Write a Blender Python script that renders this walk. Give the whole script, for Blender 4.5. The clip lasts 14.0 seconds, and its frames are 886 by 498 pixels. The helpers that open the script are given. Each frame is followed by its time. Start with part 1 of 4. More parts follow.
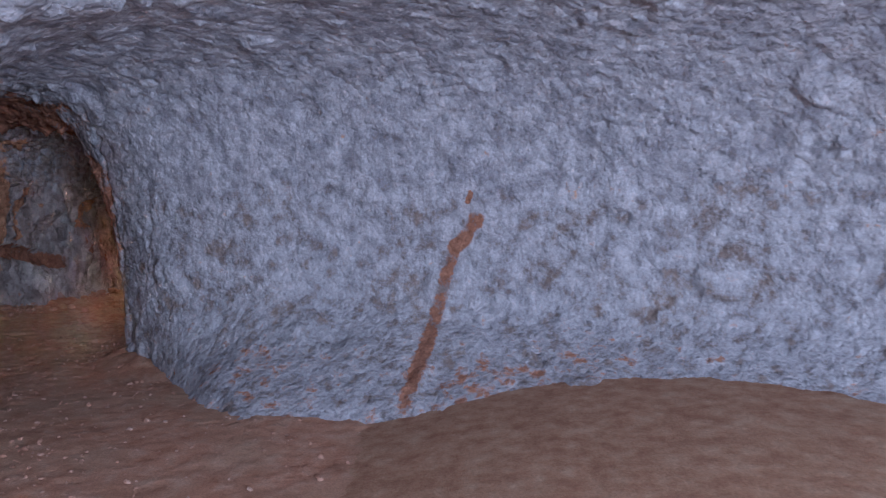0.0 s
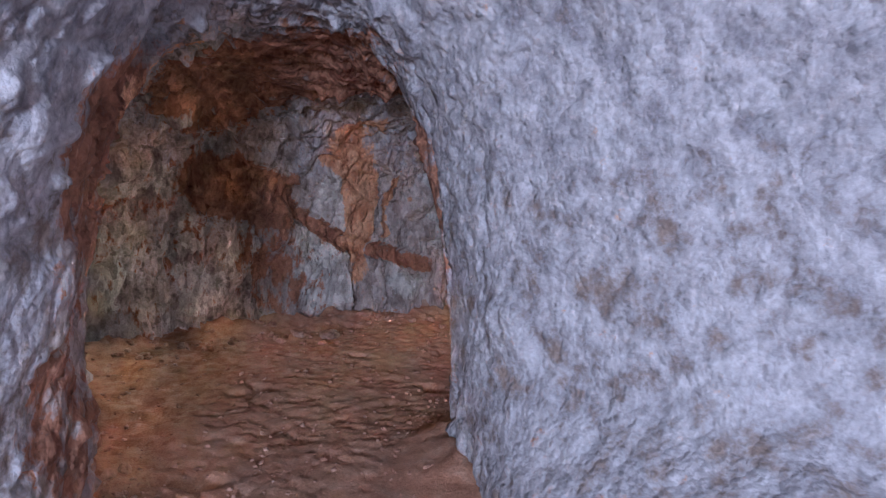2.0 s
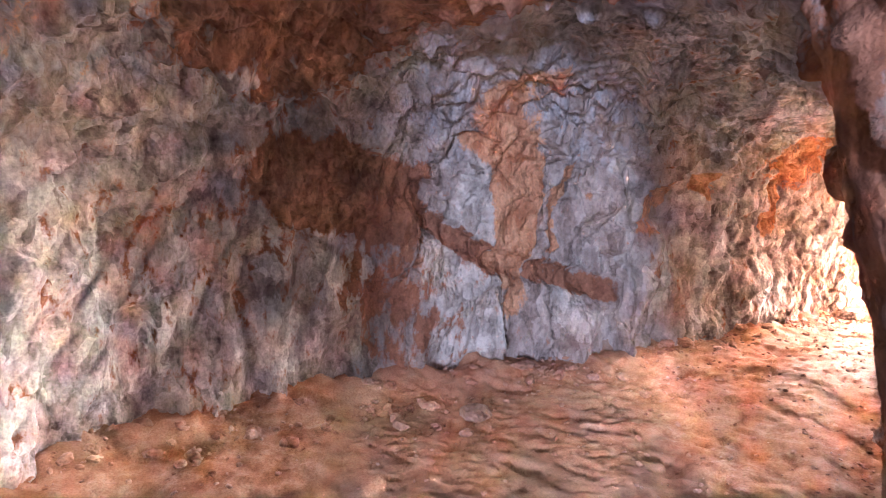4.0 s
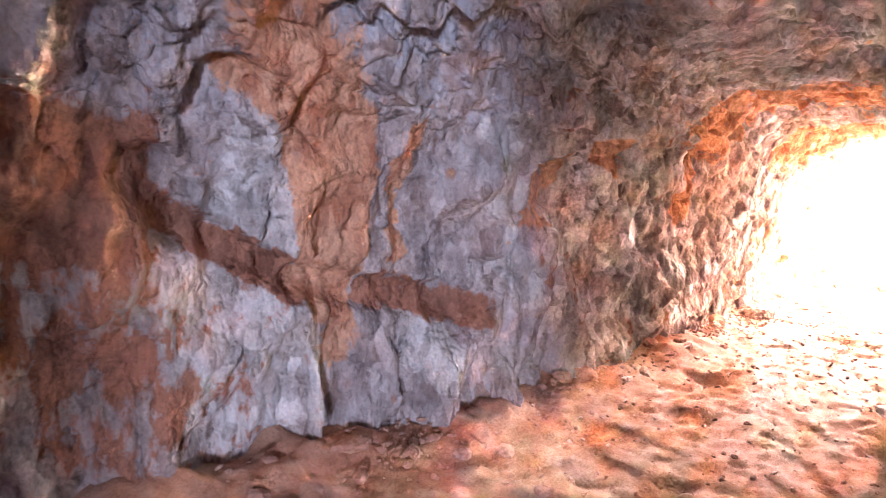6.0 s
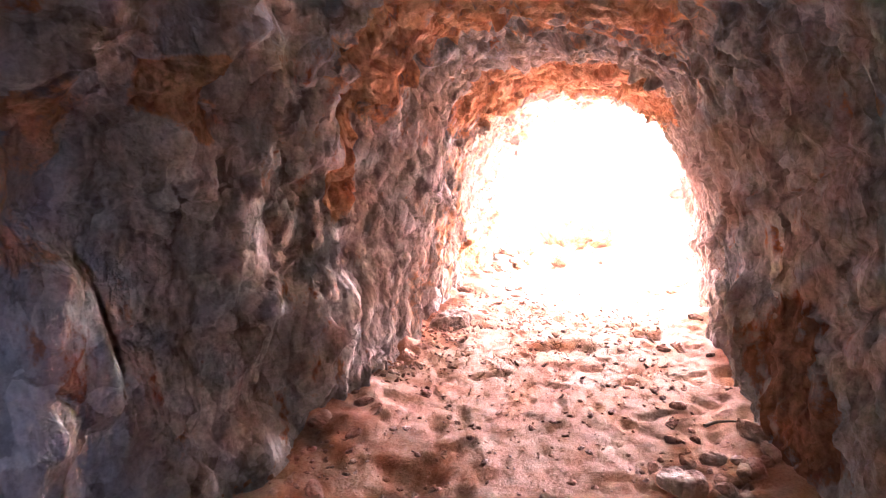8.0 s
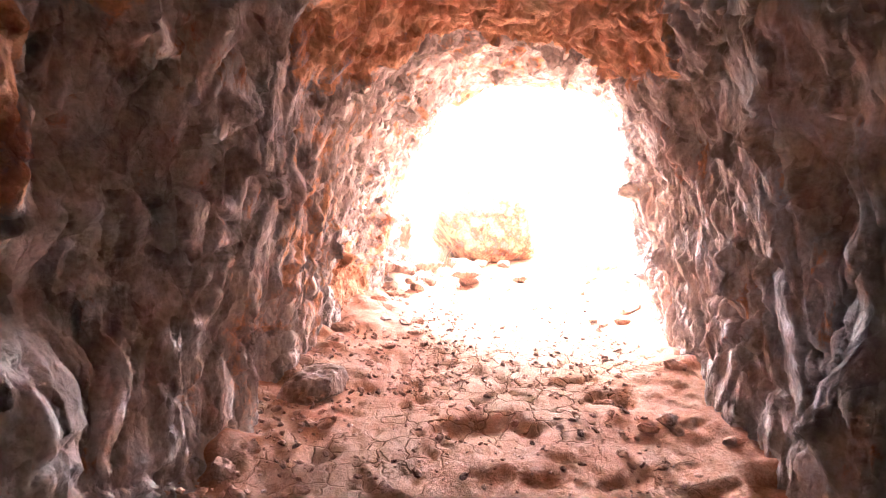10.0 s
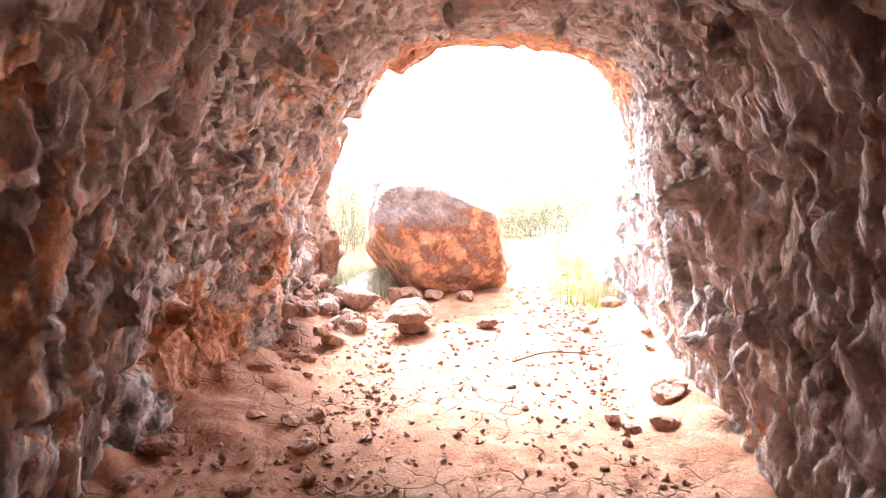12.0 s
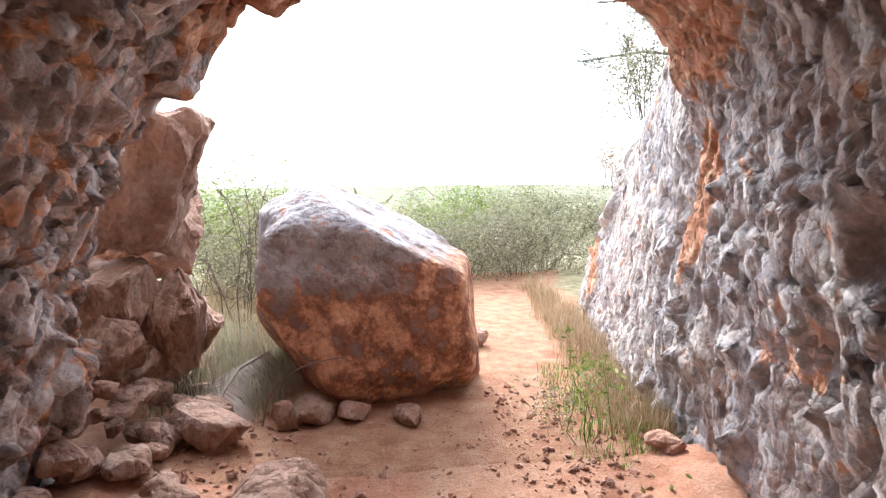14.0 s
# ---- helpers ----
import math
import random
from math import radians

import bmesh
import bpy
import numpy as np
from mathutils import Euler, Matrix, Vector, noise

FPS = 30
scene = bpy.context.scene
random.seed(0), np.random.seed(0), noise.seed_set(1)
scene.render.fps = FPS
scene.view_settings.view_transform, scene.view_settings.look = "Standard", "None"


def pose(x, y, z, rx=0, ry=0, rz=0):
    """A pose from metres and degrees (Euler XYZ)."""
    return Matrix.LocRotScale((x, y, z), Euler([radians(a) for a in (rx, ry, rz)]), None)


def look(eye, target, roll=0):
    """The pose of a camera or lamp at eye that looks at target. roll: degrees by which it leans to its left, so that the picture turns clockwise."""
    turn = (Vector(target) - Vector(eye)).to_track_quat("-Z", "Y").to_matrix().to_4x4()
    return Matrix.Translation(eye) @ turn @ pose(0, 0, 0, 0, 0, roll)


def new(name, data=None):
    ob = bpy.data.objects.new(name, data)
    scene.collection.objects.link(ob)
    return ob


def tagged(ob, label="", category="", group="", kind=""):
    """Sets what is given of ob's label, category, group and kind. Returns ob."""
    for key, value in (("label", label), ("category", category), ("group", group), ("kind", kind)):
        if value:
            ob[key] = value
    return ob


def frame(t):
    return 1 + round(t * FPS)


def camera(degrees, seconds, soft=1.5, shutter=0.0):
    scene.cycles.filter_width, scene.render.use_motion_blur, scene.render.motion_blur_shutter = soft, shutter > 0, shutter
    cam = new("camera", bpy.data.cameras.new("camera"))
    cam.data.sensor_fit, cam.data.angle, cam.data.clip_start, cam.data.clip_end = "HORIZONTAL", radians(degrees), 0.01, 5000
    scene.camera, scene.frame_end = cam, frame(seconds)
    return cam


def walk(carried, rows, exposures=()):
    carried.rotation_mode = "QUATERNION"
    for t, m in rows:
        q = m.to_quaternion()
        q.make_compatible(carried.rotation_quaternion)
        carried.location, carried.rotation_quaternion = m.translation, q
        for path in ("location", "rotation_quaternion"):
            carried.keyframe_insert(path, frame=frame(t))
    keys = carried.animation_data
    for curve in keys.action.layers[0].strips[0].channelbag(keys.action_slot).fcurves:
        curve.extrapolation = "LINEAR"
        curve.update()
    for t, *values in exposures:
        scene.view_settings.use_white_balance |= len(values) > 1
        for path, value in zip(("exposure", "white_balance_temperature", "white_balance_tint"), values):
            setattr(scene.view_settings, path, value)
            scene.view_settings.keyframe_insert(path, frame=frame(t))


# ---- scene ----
cam = camera(71.0, 14.0, soft=1.2, shutter=0.12)
PATH = [
    (0.0, (2.24, -1.124, 1.592), (2.058, 0.865, 1.475), -0.4),
    (0.5, (1.994, -0.145, 1.56), (1.547, 1.803, 1.475), 0.3),
    (1.0, (1.58, 0.868, 1.59), (0.831, 2.719, 1.469), 0.3),
    (1.5, (1.233, 1.66, 1.614), (0.116, 3.315, 1.50), 1.5),
    (2.0, (0.676, 2.251, 1.597), (-0.602, 3.785, 1.476), 1.5),
    (2.5, (0.003, 2.787, 1.646), (-1.419, 4.189, 1.519), 0.8),
    (3.0, (-0.648, 3.343, 1.758), (-2.22, 4.569, 1.597), 1.0),
    (5.5, (-3.075, 5.413, 1.759), (-4.472, 6.825, 1.524), 0.5),
    (6.0, (-3.338, 6.15, 1.789), (-4.61, 7.673, 1.54), 0.6),
    (6.5, (-3.629, 6.867, 1.782), (-4.748, 8.508, 1.546), -0.2),
    (7.0, (-3.847, 7.576, 1.767), (-4.764, 9.336, 1.519), -1.0),
    (7.5, (-4.047, 8.214, 1.723), (-4.692, 10.089, 1.463), -2.0),
    (8.0, (-4.203, 8.751, 1.664), (-4.558, 10.696, 1.365), -2.1),
    (8.5, (-4.245, 9.272, 1.616), (-4.455, 11.233, 1.284), -1.9),
    (11.0, (-4.332, 11.878, 1.303), (-4.314, 13.862, 1.055), -1.8),
    (11.5, (-4.234, 12.436, 1.282), (-4.187, 14.42, 1.032), -1.7),
    (12.0, (-4.083, 13.112, 1.296), (-4.011, 15.093, 1.032), -1.0),
    (12.5, (-3.931, 13.725, 1.34), (-3.837, 15.706, 1.085), -0.7),
    (13.0, (-3.877, 14.416, 1.368), (-3.775, 16.399, 1.126), -0.6),
    (13.5, (-3.797, 15.011, 1.389), (-3.665, 16.993, 1.157), -0.3),
    (14.0, (-3.719, 15.612, 1.356), (-3.564, 17.594, 1.14), -0.2),
]
walk(cam, [(t, look(e, a, r)) for t, e, a, r in PATH],
     exposures=[(0.0, 6.9, 6200, 9), (1.5, 7.55, 6300, 11), (3.0, 8.4, 6700, 16), (5.5, 9.2, 6700, 22), (6.5, 8.45, 6500, 22), (7.5, 7.6, 6000, 21), (8.5, 7.0, 5600, 19), (11.0, 4.9, 5900, 12), (12.5, 3.1, 5900, 11), (14.0, 1.65, 5900, 10)])

# world: bright overcast sky, soft high sun
world = bpy.data.worlds.new("sky")
scene.world = world
world.use_nodes = True
wn, wl = world.node_tree.nodes, world.node_tree.links
sky = wn.new("ShaderNodeTexSky")
sky.sky_type, sky.sun_disc = "NISHITA", False
sky.sun_elevation, sky.sun_rotation, sky.dust_density = radians(40), radians(-8), 4.0
veil = wn.new("ShaderNodeMix")
veil.data_type = "RGBA"
veil.inputs[0].default_value = 0.75
veil.inputs[7].default_value = (8.5, 8.5, 8.6, 1)
wl.new(sky.outputs[0], veil.inputs[6])
wl.new(veil.outputs[2], wn["Background"].inputs[0])
wn["Background"].inputs[1].default_value = 0.14
sun = new("sun", bpy.data.lights.new("sun", "SUN"))
sun.data.energy, sun.data.angle, sun.data.color = 1.8, radians(20), (1.0, 0.95, 0.88)
sun.matrix_world = look((-6, 39, 33), (0, 0, 0))
# daylight that falls in through the second adit behind the start
side = new("side_light", bpy.data.lights.new("side_light", "AREA"))
side.data.shape, side.data.size, side.data.size_y = "RECTANGLE", 1.3, 1.2
side.data.energy, side.data.color = 4.6, (0.60, 0.72, 1.0)
side.matrix_world = look((5.0, -3.52, 1.75), (-1.0, 5.0, 1.5))


# ---------- numeric noise ----------
def h01(ix, iy, iz, k):
    n = (ix * 374761393 + iy * 668265263 + iz * 2147483647 + k * 974634541) & 0xFFFFFFFF
    n = ((n ^ (n >> 13)) * 1274126177) & 0xFFFFFFFF
    n = ((n ^ (n >> 16)) * 2246822519) & 0xFFFFFFFF
    return ((n ^ (n >> 15)) & 0xFFFFFF) / 16777215.0


def vnoise(p, k=0):
    """smooth value noise, -1..1"""
    f = np.floor(p).astype(np.int64)
    t = p - f
    t = t * t * (3 - 2 * t)
    out = np.zeros(len(p))
    for dx in (0, 1):
        for dy in (0, 1):
            for dz in (0, 1):
                w = (t[:, 0] if dx else 1 - t[:, 0]) * (t[:, 1] if dy else 1 - t[:, 1]) * (t[:, 2] if dz else 1 - t[:, 2])
                out += w * h01(f[:, 0] + dx, f[:, 1] + dy, f[:, 2] + dz, k)
    return out * 2 - 1


def fbm(p, octaves=4, k=0):
    out, a, q = np.zeros(len(p)), 0.5, np.array(p, float)
    for o in range(octaves):
        out += a * vnoise(q, k + o)
        q, a = q * 2.03 + 7.1, a * 0.5
    return out


def facets(p, k=0, tilt=0.8, crisp=16.0):
    """chunky broken rock: a tilted plane in each cell of a scattered grid, -1..1, and the gap between the two nearest cells"""
    f = np.floor(p).astype(np.int64)
    best, second = np.full(len(p), 9.0), np.full(len(p), 9.0)
    val, tot = np.zeros(len(p)), np.full(len(p), 1e-9)
    for dx in (-1, 0, 1):
        for dy in (-1, 0, 1):
            for dz in (-1, 0, 1):
                cx, cy, cz = f[:, 0] + dx, f[:, 1] + dy, f[:, 2] + dz
                px, py, pz = (p[:, i] - c - h01(cx, cy, cz, k + i) for i, c in ((0, cx), (1, cy), (2, cz)))
                d = np.sqrt(px * px + py * py + pz * pz)
                near = d < best
                second = np.where(near, best, np.minimum(second, d))
                best = np.where(near, d, best)
                v = (h01(cx, cy, cz, k + 3) - 0.5) * 1.2
                v = v + tilt * ((h01(cx, cy, cz, k + 4) - 0.5) * px + (h01(cx, cy, cz, k + 5) - 0.5) * py + (h01(cx, cy, cz, k + 6) - 0.5) * pz) * 2
                w = np.exp(-crisp * d)
                val, tot = val + w * v, tot + w
    return val / tot, second - best


def smooth(a, lo, hi):
    t = np.clip((a - lo) / (hi - lo), 0, 1)
    return t * t * (3 - 2 * t)


def spline(rows, n):
    """n even points on a smooth curve through the rows"""
    r = np.array(rows, float)
    r = np.vstack([2 * r[0] - r[1], r, 2 * r[-1] - r[-2]])
    t = np.linspace(0, len(rows) - 1 - 1e-9, n)
    i = t.astype(int)
    f = (t - i)[:, None]
    a, b, c, d = r[i], r[i + 1], r[i + 2], r[i + 3]
    return 0.5 * (2 * b + (c - a) * f + (2 * a - 5 * b + 4 * c - d) * f ** 2 + (3 * b - a - 3 * c + d) * f ** 3)


# ---------- mesh helpers ----------
def mesh_of(name, verts, faces, smooth_shade=False):
    me = bpy.data.meshes.new(name)
    me.from_pydata([tuple(map(float, v)) for v in verts], [], [tuple(map(int, f)) for f in faces])
    me.update()
    if smooth_shade:
        me.shade_smooth()
    return me


def grid_faces(nu, nv, flip=False):
    i, j = np.meshgrid(np.arange(nu - 1), np.arange(nv - 1), indexing="ij")
    a = (i * nv + j).ravel()
    f = np.stack([a, a + nv, a + nv + 1, a + 1], 1)
    return f[:, ::-1] if flip else f


def big_mesh(name, verts, faces, smooth_shade=True):
    me = bpy.data.meshes.new(name)
    nf = len(faces)
    me.vertices.add(len(verts))
    me.vertices.foreach_set("co", np.asarray(verts, np.float32).ravel())
    me.loops.add(nf * 4)
    me.loops.foreach_set("vertex_index", np.asarray(faces, np.int32).ravel())
    me.polygons.add(nf)
    me.polygons.foreach_set("loop_start", np.arange(0, nf * 4, 4, dtype=np.int32))
    me.update(calc_edges=True)
    me.validate()
    if smooth_shade:
        me.shade_smooth()
    return me


def capsule(p, a, b, r):
    """1 inside a rounded bar from a to b, falling to 0 at 1.4 r"""
    a, b = np.array(a, float), np.array(b, float)
    ab = b - a
    t = np.clip(((p - a) @ ab) / max(ab @ ab, 1e-9), 0, 1)
    d = np.linalg.norm(p - a - t[:, None] * ab, axis=1)
    return 1 - smooth(d / r, 0.5, 1.4)


def paint(me, values):
    """stain amounts per vertex: r orange, g white crust and painted highlights, b red earth, a grey"""
    at = me.attributes.new("stain", "FLOAT_COLOR", "POINT")
    at.data.foreach_set("color", np.asarray(values, np.float32).ravel())


def part(name, bm, material, parent, label=""):
    me = bpy.data.meshes.new(name)
    bm.to_mesh(me)
    bm.free()
    ob = new(name, me)
    me.materials.append(material)
    ob.parent = parent
    if label:
        tagged(ob, label)
    return ob


# ---------- materials ----------
def mat(name):
    m = bpy.data.materials.new(name)
    m.use_nodes = True
    nt = m.node_tree
    return m, nt.nodes, nt.links, nt.nodes["Principled BSDF"]


def node_noise(n, l, vec, scale, detail=6.0, rough=0.6):
    t = n.new("ShaderNodeTexNoise")
    t.inputs["Scale"].default_value, t.inputs["Detail"].default_value, t.inputs["Roughness"].default_value = scale, detail, rough
    l.new(vec, t.inputs["Vector"])
    return t.outputs["Fac"]


def ramp(n, l, fac, stops):
    r = n.new("ShaderNodeValToRGB")
    e = r.color_ramp.elements
    while len(e) < len(stops):
        e.new(0.5)
    for el, (pos, col) in zip(e, stops):
        el.position, el.color = pos, (*col, 1) if len(col) == 3 else col
    l.new(fac, r.inputs[0])
    return r.outputs[0]


def mixc(n, l, fac, a, b, mode="MIX"):
    m = n.new("ShaderNodeMix")
    m.data_type, m.blend_type = "RGBA", mode
    for sock, v in ((m.inputs[0], fac), (m.inputs[6], a), (m.inputs[7], b)):
        if isinstance(v, (int, float)):
            sock.default_value = v
        elif isinstance(v, tuple):
            sock.default_value = (*v, 1)
        else:
            l.new(v, sock)
    return m.outputs[2]


def calc(n, l, op, a, b):
    m = n.new("ShaderNodeMath")
    m.operation = op
    for sock, v in ((m.inputs[0], a), (m.inputs[1], b)):
        if isinstance(v, (int, float)):
            sock.default_value = v
        else:
            l.new(v, sock)
    return m.outputs[0]


def coords(n, l, stretch=(1, 1, 1)):
    c = n.new("ShaderNodeNewGeometry")
    m = n.new("ShaderNodeMapping")
    m.inputs["Scale"].default_value = stretch
    l.new(c.outputs["Position"], m.inputs["Vector"])
    return m.outputs[0]


def bump(n, l, bsdf, height, strength, distance):
    b = n.new("ShaderNodeBump")
    b.inputs["Strength"].default_value, b.inputs["Distance"].default_value = strength, distance
    l.new(height, b.inputs["Height"])
    l.new(b.outputs[0], bsdf.inputs["Normal"])


def cells(n, l, vec, scale, warp=None):
    t = n.new("ShaderNodeTexVoronoi")
    t.inputs["Scale"].default_value = scale
    l.new(vec, t.inputs["Vector"])
    return t.outputs["Distance"], t.outputs["Color"]


def rock_material(name, base, stains_and_light=True, rough=0.85, tall=0.5, depth=0.05, facet=0.5):
    m, n, l, b = mat(name)
    v = coords(n, l)
    vs = coords(n, l, (1, 1, tall))
    big, mid, fine = node_noise(n, l, v, 1.3, 3), node_noise(n, l, vs, 6, 8, 0.65), node_noise(n, l, v, 38, 6, 0.7)
    wv = n.new("ShaderNodeVectorMath")
    wv.operation = "ADD"
    wn_ = n.new("ShaderNodeTexNoise")
    wn_.inputs["Scale"].default_value, wn_.inputs["Detail"].default_value = 5.0, 4.0
    l.new(v, wn_.inputs["Vector"])
    sc = n.new("ShaderNodeVectorMath")
    sc.operation = "SCALE"
    sc.inputs["Scale"].default_value = 0.06
    l.new(wn_.outputs["Color"], sc.inputs[0])
    l.new(vs, wv.inputs[0])
    l.new(sc.outputs[0], wv.inputs[1])
    d1, c1 = cells(n, l, wv.outputs[0], 11)
    d2, c2 = cells(n, l, wv.outputs[0], 27)
    patch = n.new("ShaderNodeSeparateColor")
    l.new(c1, patch.inputs[0])
    mixed = calc(n, l, "ADD", calc(n, l, "MULTIPLY", mid, 1 - 0.28 * facet), calc(n, l, "MULTIPLY", patch.outputs[0], 0.28 * facet))
    col = ramp(n, l, mixed, base)
    tone = ramp(n, l, big, [(0.3, (0.80, 0.77, 0.77)), (0.7, (1.2, 1.16, 1.14))])
    col = mixc(n, l, 1.0, col, tone, "MULTIPLY")
    if stains_and_light:
        at = n.new("ShaderNodeAttribute")
        at.attribute_name = "stain"
        sep = n.new("ShaderNodeSeparateColor")
        l.new(at.outputs["Color"], sep.inputs[0])
        for sock, stops, lo, hi in (
            (at.outputs["Alpha"], [(0.39, (0.31, 0.30, 0.33)), (0.61, (0.60, 0.59, 0.62))], 0.36, 0.70),
            (sep.outputs[1], [(0.39, (0.47, 0.42, 0.39)), (0.61, (0.84, 0.79, 0.75))], 0.44, 0.64),
            (sep.outputs[2], [(0.39, (0.27, 0.11, 0.065)), (0.61, (0.46, 0.21, 0.13))], 0.40, 0.64),
            (sep.outputs[0], [(0.39, (0.52, 0.22, 0.12)), (0.61, (0.79, 0.45, 0.28))], 0.44, 0.72),
        ):
            edge = calc(n, l, "ADD", sock, calc(n, l, "MULTIPLY", calc(n, l, "SUBTRACT", mid, 0.5), 2.4))
            edge = calc(n, l, "ADD", edge, calc(n, l, "MULTIPLY", calc(n, l, "SUBTRACT", d1, 0.4), 0.7 * facet))
            edge = calc(n, l, "ADD", edge, calc(n, l, "MULTIPLY", calc(n, l, "SUBTRACT", fine, 0.5), 0.5))
            fac = ramp(n, l, edge, [(lo, (0, 0, 0)), (hi, (1, 1, 1))])
            col = mixc(n, l, fac, col, ramp(n, l, mixed, stops))
    grit = ramp(n, l, fine, [(0.3, (0.74, 0.72, 0.72)), (0.6, (1.08, 1.08, 1.08))])
    col = mixc(n, l, 1.0, col, grit, "MULTIPLY")
    l.new(col, b.inputs["Base Color"])
    b.inputs["Roughness"].default_value = rough
    h = calc(n, l, "ADD", calc(n, l, "MULTIPLY", mid, 0.9), calc(n, l, "MULTIPLY", fine, 0.35))
    h = calc(n, l, "SUBTRACT", h, calc(n, l, "MULTIPLY", d1, 0.7))
    h = calc(n, l, "SUBTRACT", h, calc(n, l, "MULTIPLY", d2, 0.35))
    bump(n, l, b, h, 1.0, depth)
    # broken faces: each cell leans its own way
    bent = b.inputs["Normal"].links[0].from_socket
    for c, k in ((c1, facet), (c2, facet * 0.8)):
        lean = n.new("ShaderNodeVectorMath")
        lean.operation = "MULTIPLY_ADD"
        l.new(c, lean.inputs[0])
        lean.inputs[1].default_value, lean.inputs[2].default_value = (k, k, k), (-k / 2, -k / 2, -k / 2)
        add = n.new("ShaderNodeVectorMath")
        l.new(bent, add.inputs[0])
        l.new(lean.outputs[0], add.inputs[1])
        bent = add.outputs[0]
    unit = n.new("ShaderNodeVectorMath")
    unit.operation = "NORMALIZE"
    l.new(bent, unit.inputs[0])
    l.new(unit.outputs[0], b.inputs["Normal"])
    return m


ROCK = rock_material("cave_rock", [(0.36, (0.34, 0.275, 0.25)), (0.5, (0.52, 0.455, 0.43)), (0.64, (0.70, 0.64, 0.61))])
# rock by the mouth, its colour lightened to make up for weak light there
MOUTH_LIT = rock_material("mouth_rock_lit", [(0.36, (0.40, 0.34, 0.32)), (0.5, (0.60, 0.55, 0.53)), (0.64, (0.80, 0.76, 0.73))], tall=1.0, depth=0.06, facet=0.8)
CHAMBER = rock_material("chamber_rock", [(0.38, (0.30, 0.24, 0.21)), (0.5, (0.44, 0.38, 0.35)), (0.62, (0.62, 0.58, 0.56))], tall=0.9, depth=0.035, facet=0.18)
BOULDER = rock_material("boulder_rock", [(0.3, (0.28, 0.21, 0.19)), (0.5, (0.42, 0.345, 0.32)), (0.72, (0.57, 0.50, 0.47))], tall=1.0, depth=0.035, facet=0.3)
CHIPS = rock_material("red_chips", [(0.3, (0.42, 0.20, 0.13)), (0.5, (0.56, 0.32, 0.23)), (0.72, (0.68, 0.50, 0.41))], stains_and_light=False, tall=1.0, facet=0.2)
STONE = rock_material("loose_stone", [(0.3, (0.30, 0.17, 0.12)), (0.5, (0.44, 0.28, 0.21)), (0.72, (0.56, 0.44, 0.37))], stains_and_light=False)


def soil_material():
    m, n, l, b = mat("red_soil")
    v = coords(n, l)
    big, mid, fine = node_noise(n, l, v, 0.9, 4), node_noise(n, l, v, 7, 6), node_noise(n, l, v, 60, 5, 0.7)
    col = ramp(n, l, mid, [(0.3, (0.42, 0.185, 0.105)), (0.5, (0.54, 0.275, 0.175)), (0.7, (0.62, 0.38, 0.27))])
    col = mixc(n, l, ramp(n, l, big, [(0.45, (0, 0, 0)), (0.65, (0.6, 0.6, 0.6))]), col, (0.50, 0.33, 0.22))
    col = mixc(n, l, 1.0, col, ramp(n, l, fine, [(0.3, (0.7, 0.66, 0.64)), (0.6, (1.06, 1.06, 1.06))]), "MULTIPLY")
    wob = n.new("ShaderNodeTexNoise")
    wob.inputs["Scale"].default_value = 7.0
    l.new(v, wob.inputs["Vector"])
    shift = n.new("ShaderNodeVectorMath")
    shift.operation = "MULTIPLY_ADD"
    l.new(wob.outputs["Color"], shift.inputs[0])
    shift.inputs[1].default_value = (0.12, 0.12, 0.12)
    l.new(v, shift.inputs[2])
    crack = n.new("ShaderNodeTexVoronoi")
    crack.feature = "DISTANCE_TO_EDGE"
    crack.inputs["Scale"].default_value = 5.5
    l.new(shift.outputs[0], crack.inputs["Vector"])
    sep = n.new("ShaderNodeSeparateXYZ")
    l.new(v, sep.inputs[0])
    where = ramp(n, l, calc(n, l, "DIVIDE", sep.outputs[1], 20.0), [(0.64, (0, 0, 0)), (0.70, (1, 1, 1)), (0.86, (1, 1, 1)), (0.90, (0, 0, 0))])
    line = ramp(n, l, crack.outputs["Distance"], [(0.008, (1, 1, 1)), (0.035, (0, 0, 0))])
    line = calc(n, l, "MULTIPLY", calc(n, l, "MULTIPLY", line, where), ramp(n, l, big, [(0.42, (0, 0, 0)), (0.55, (1, 1, 1))]))
    col = mixc(n, l, calc(n, l, "MULTIPLY", line, 0.5), col, (0.16, 0.07, 0.04))
    l.new(col, b.inputs["Base Color"])
    b.inputs["Roughness"].default_value = 0.95
    h = calc(n, l, "SUBTRACT", calc(n, l, "ADD", mid, calc(n, l, "MULTIPLY", fine, 0.5)), calc(n, l, "MULTIPLY", line, 0.6))
    bump(n, l, b, h, 0.8, 0.03)
    return m


SOIL = soil_material()


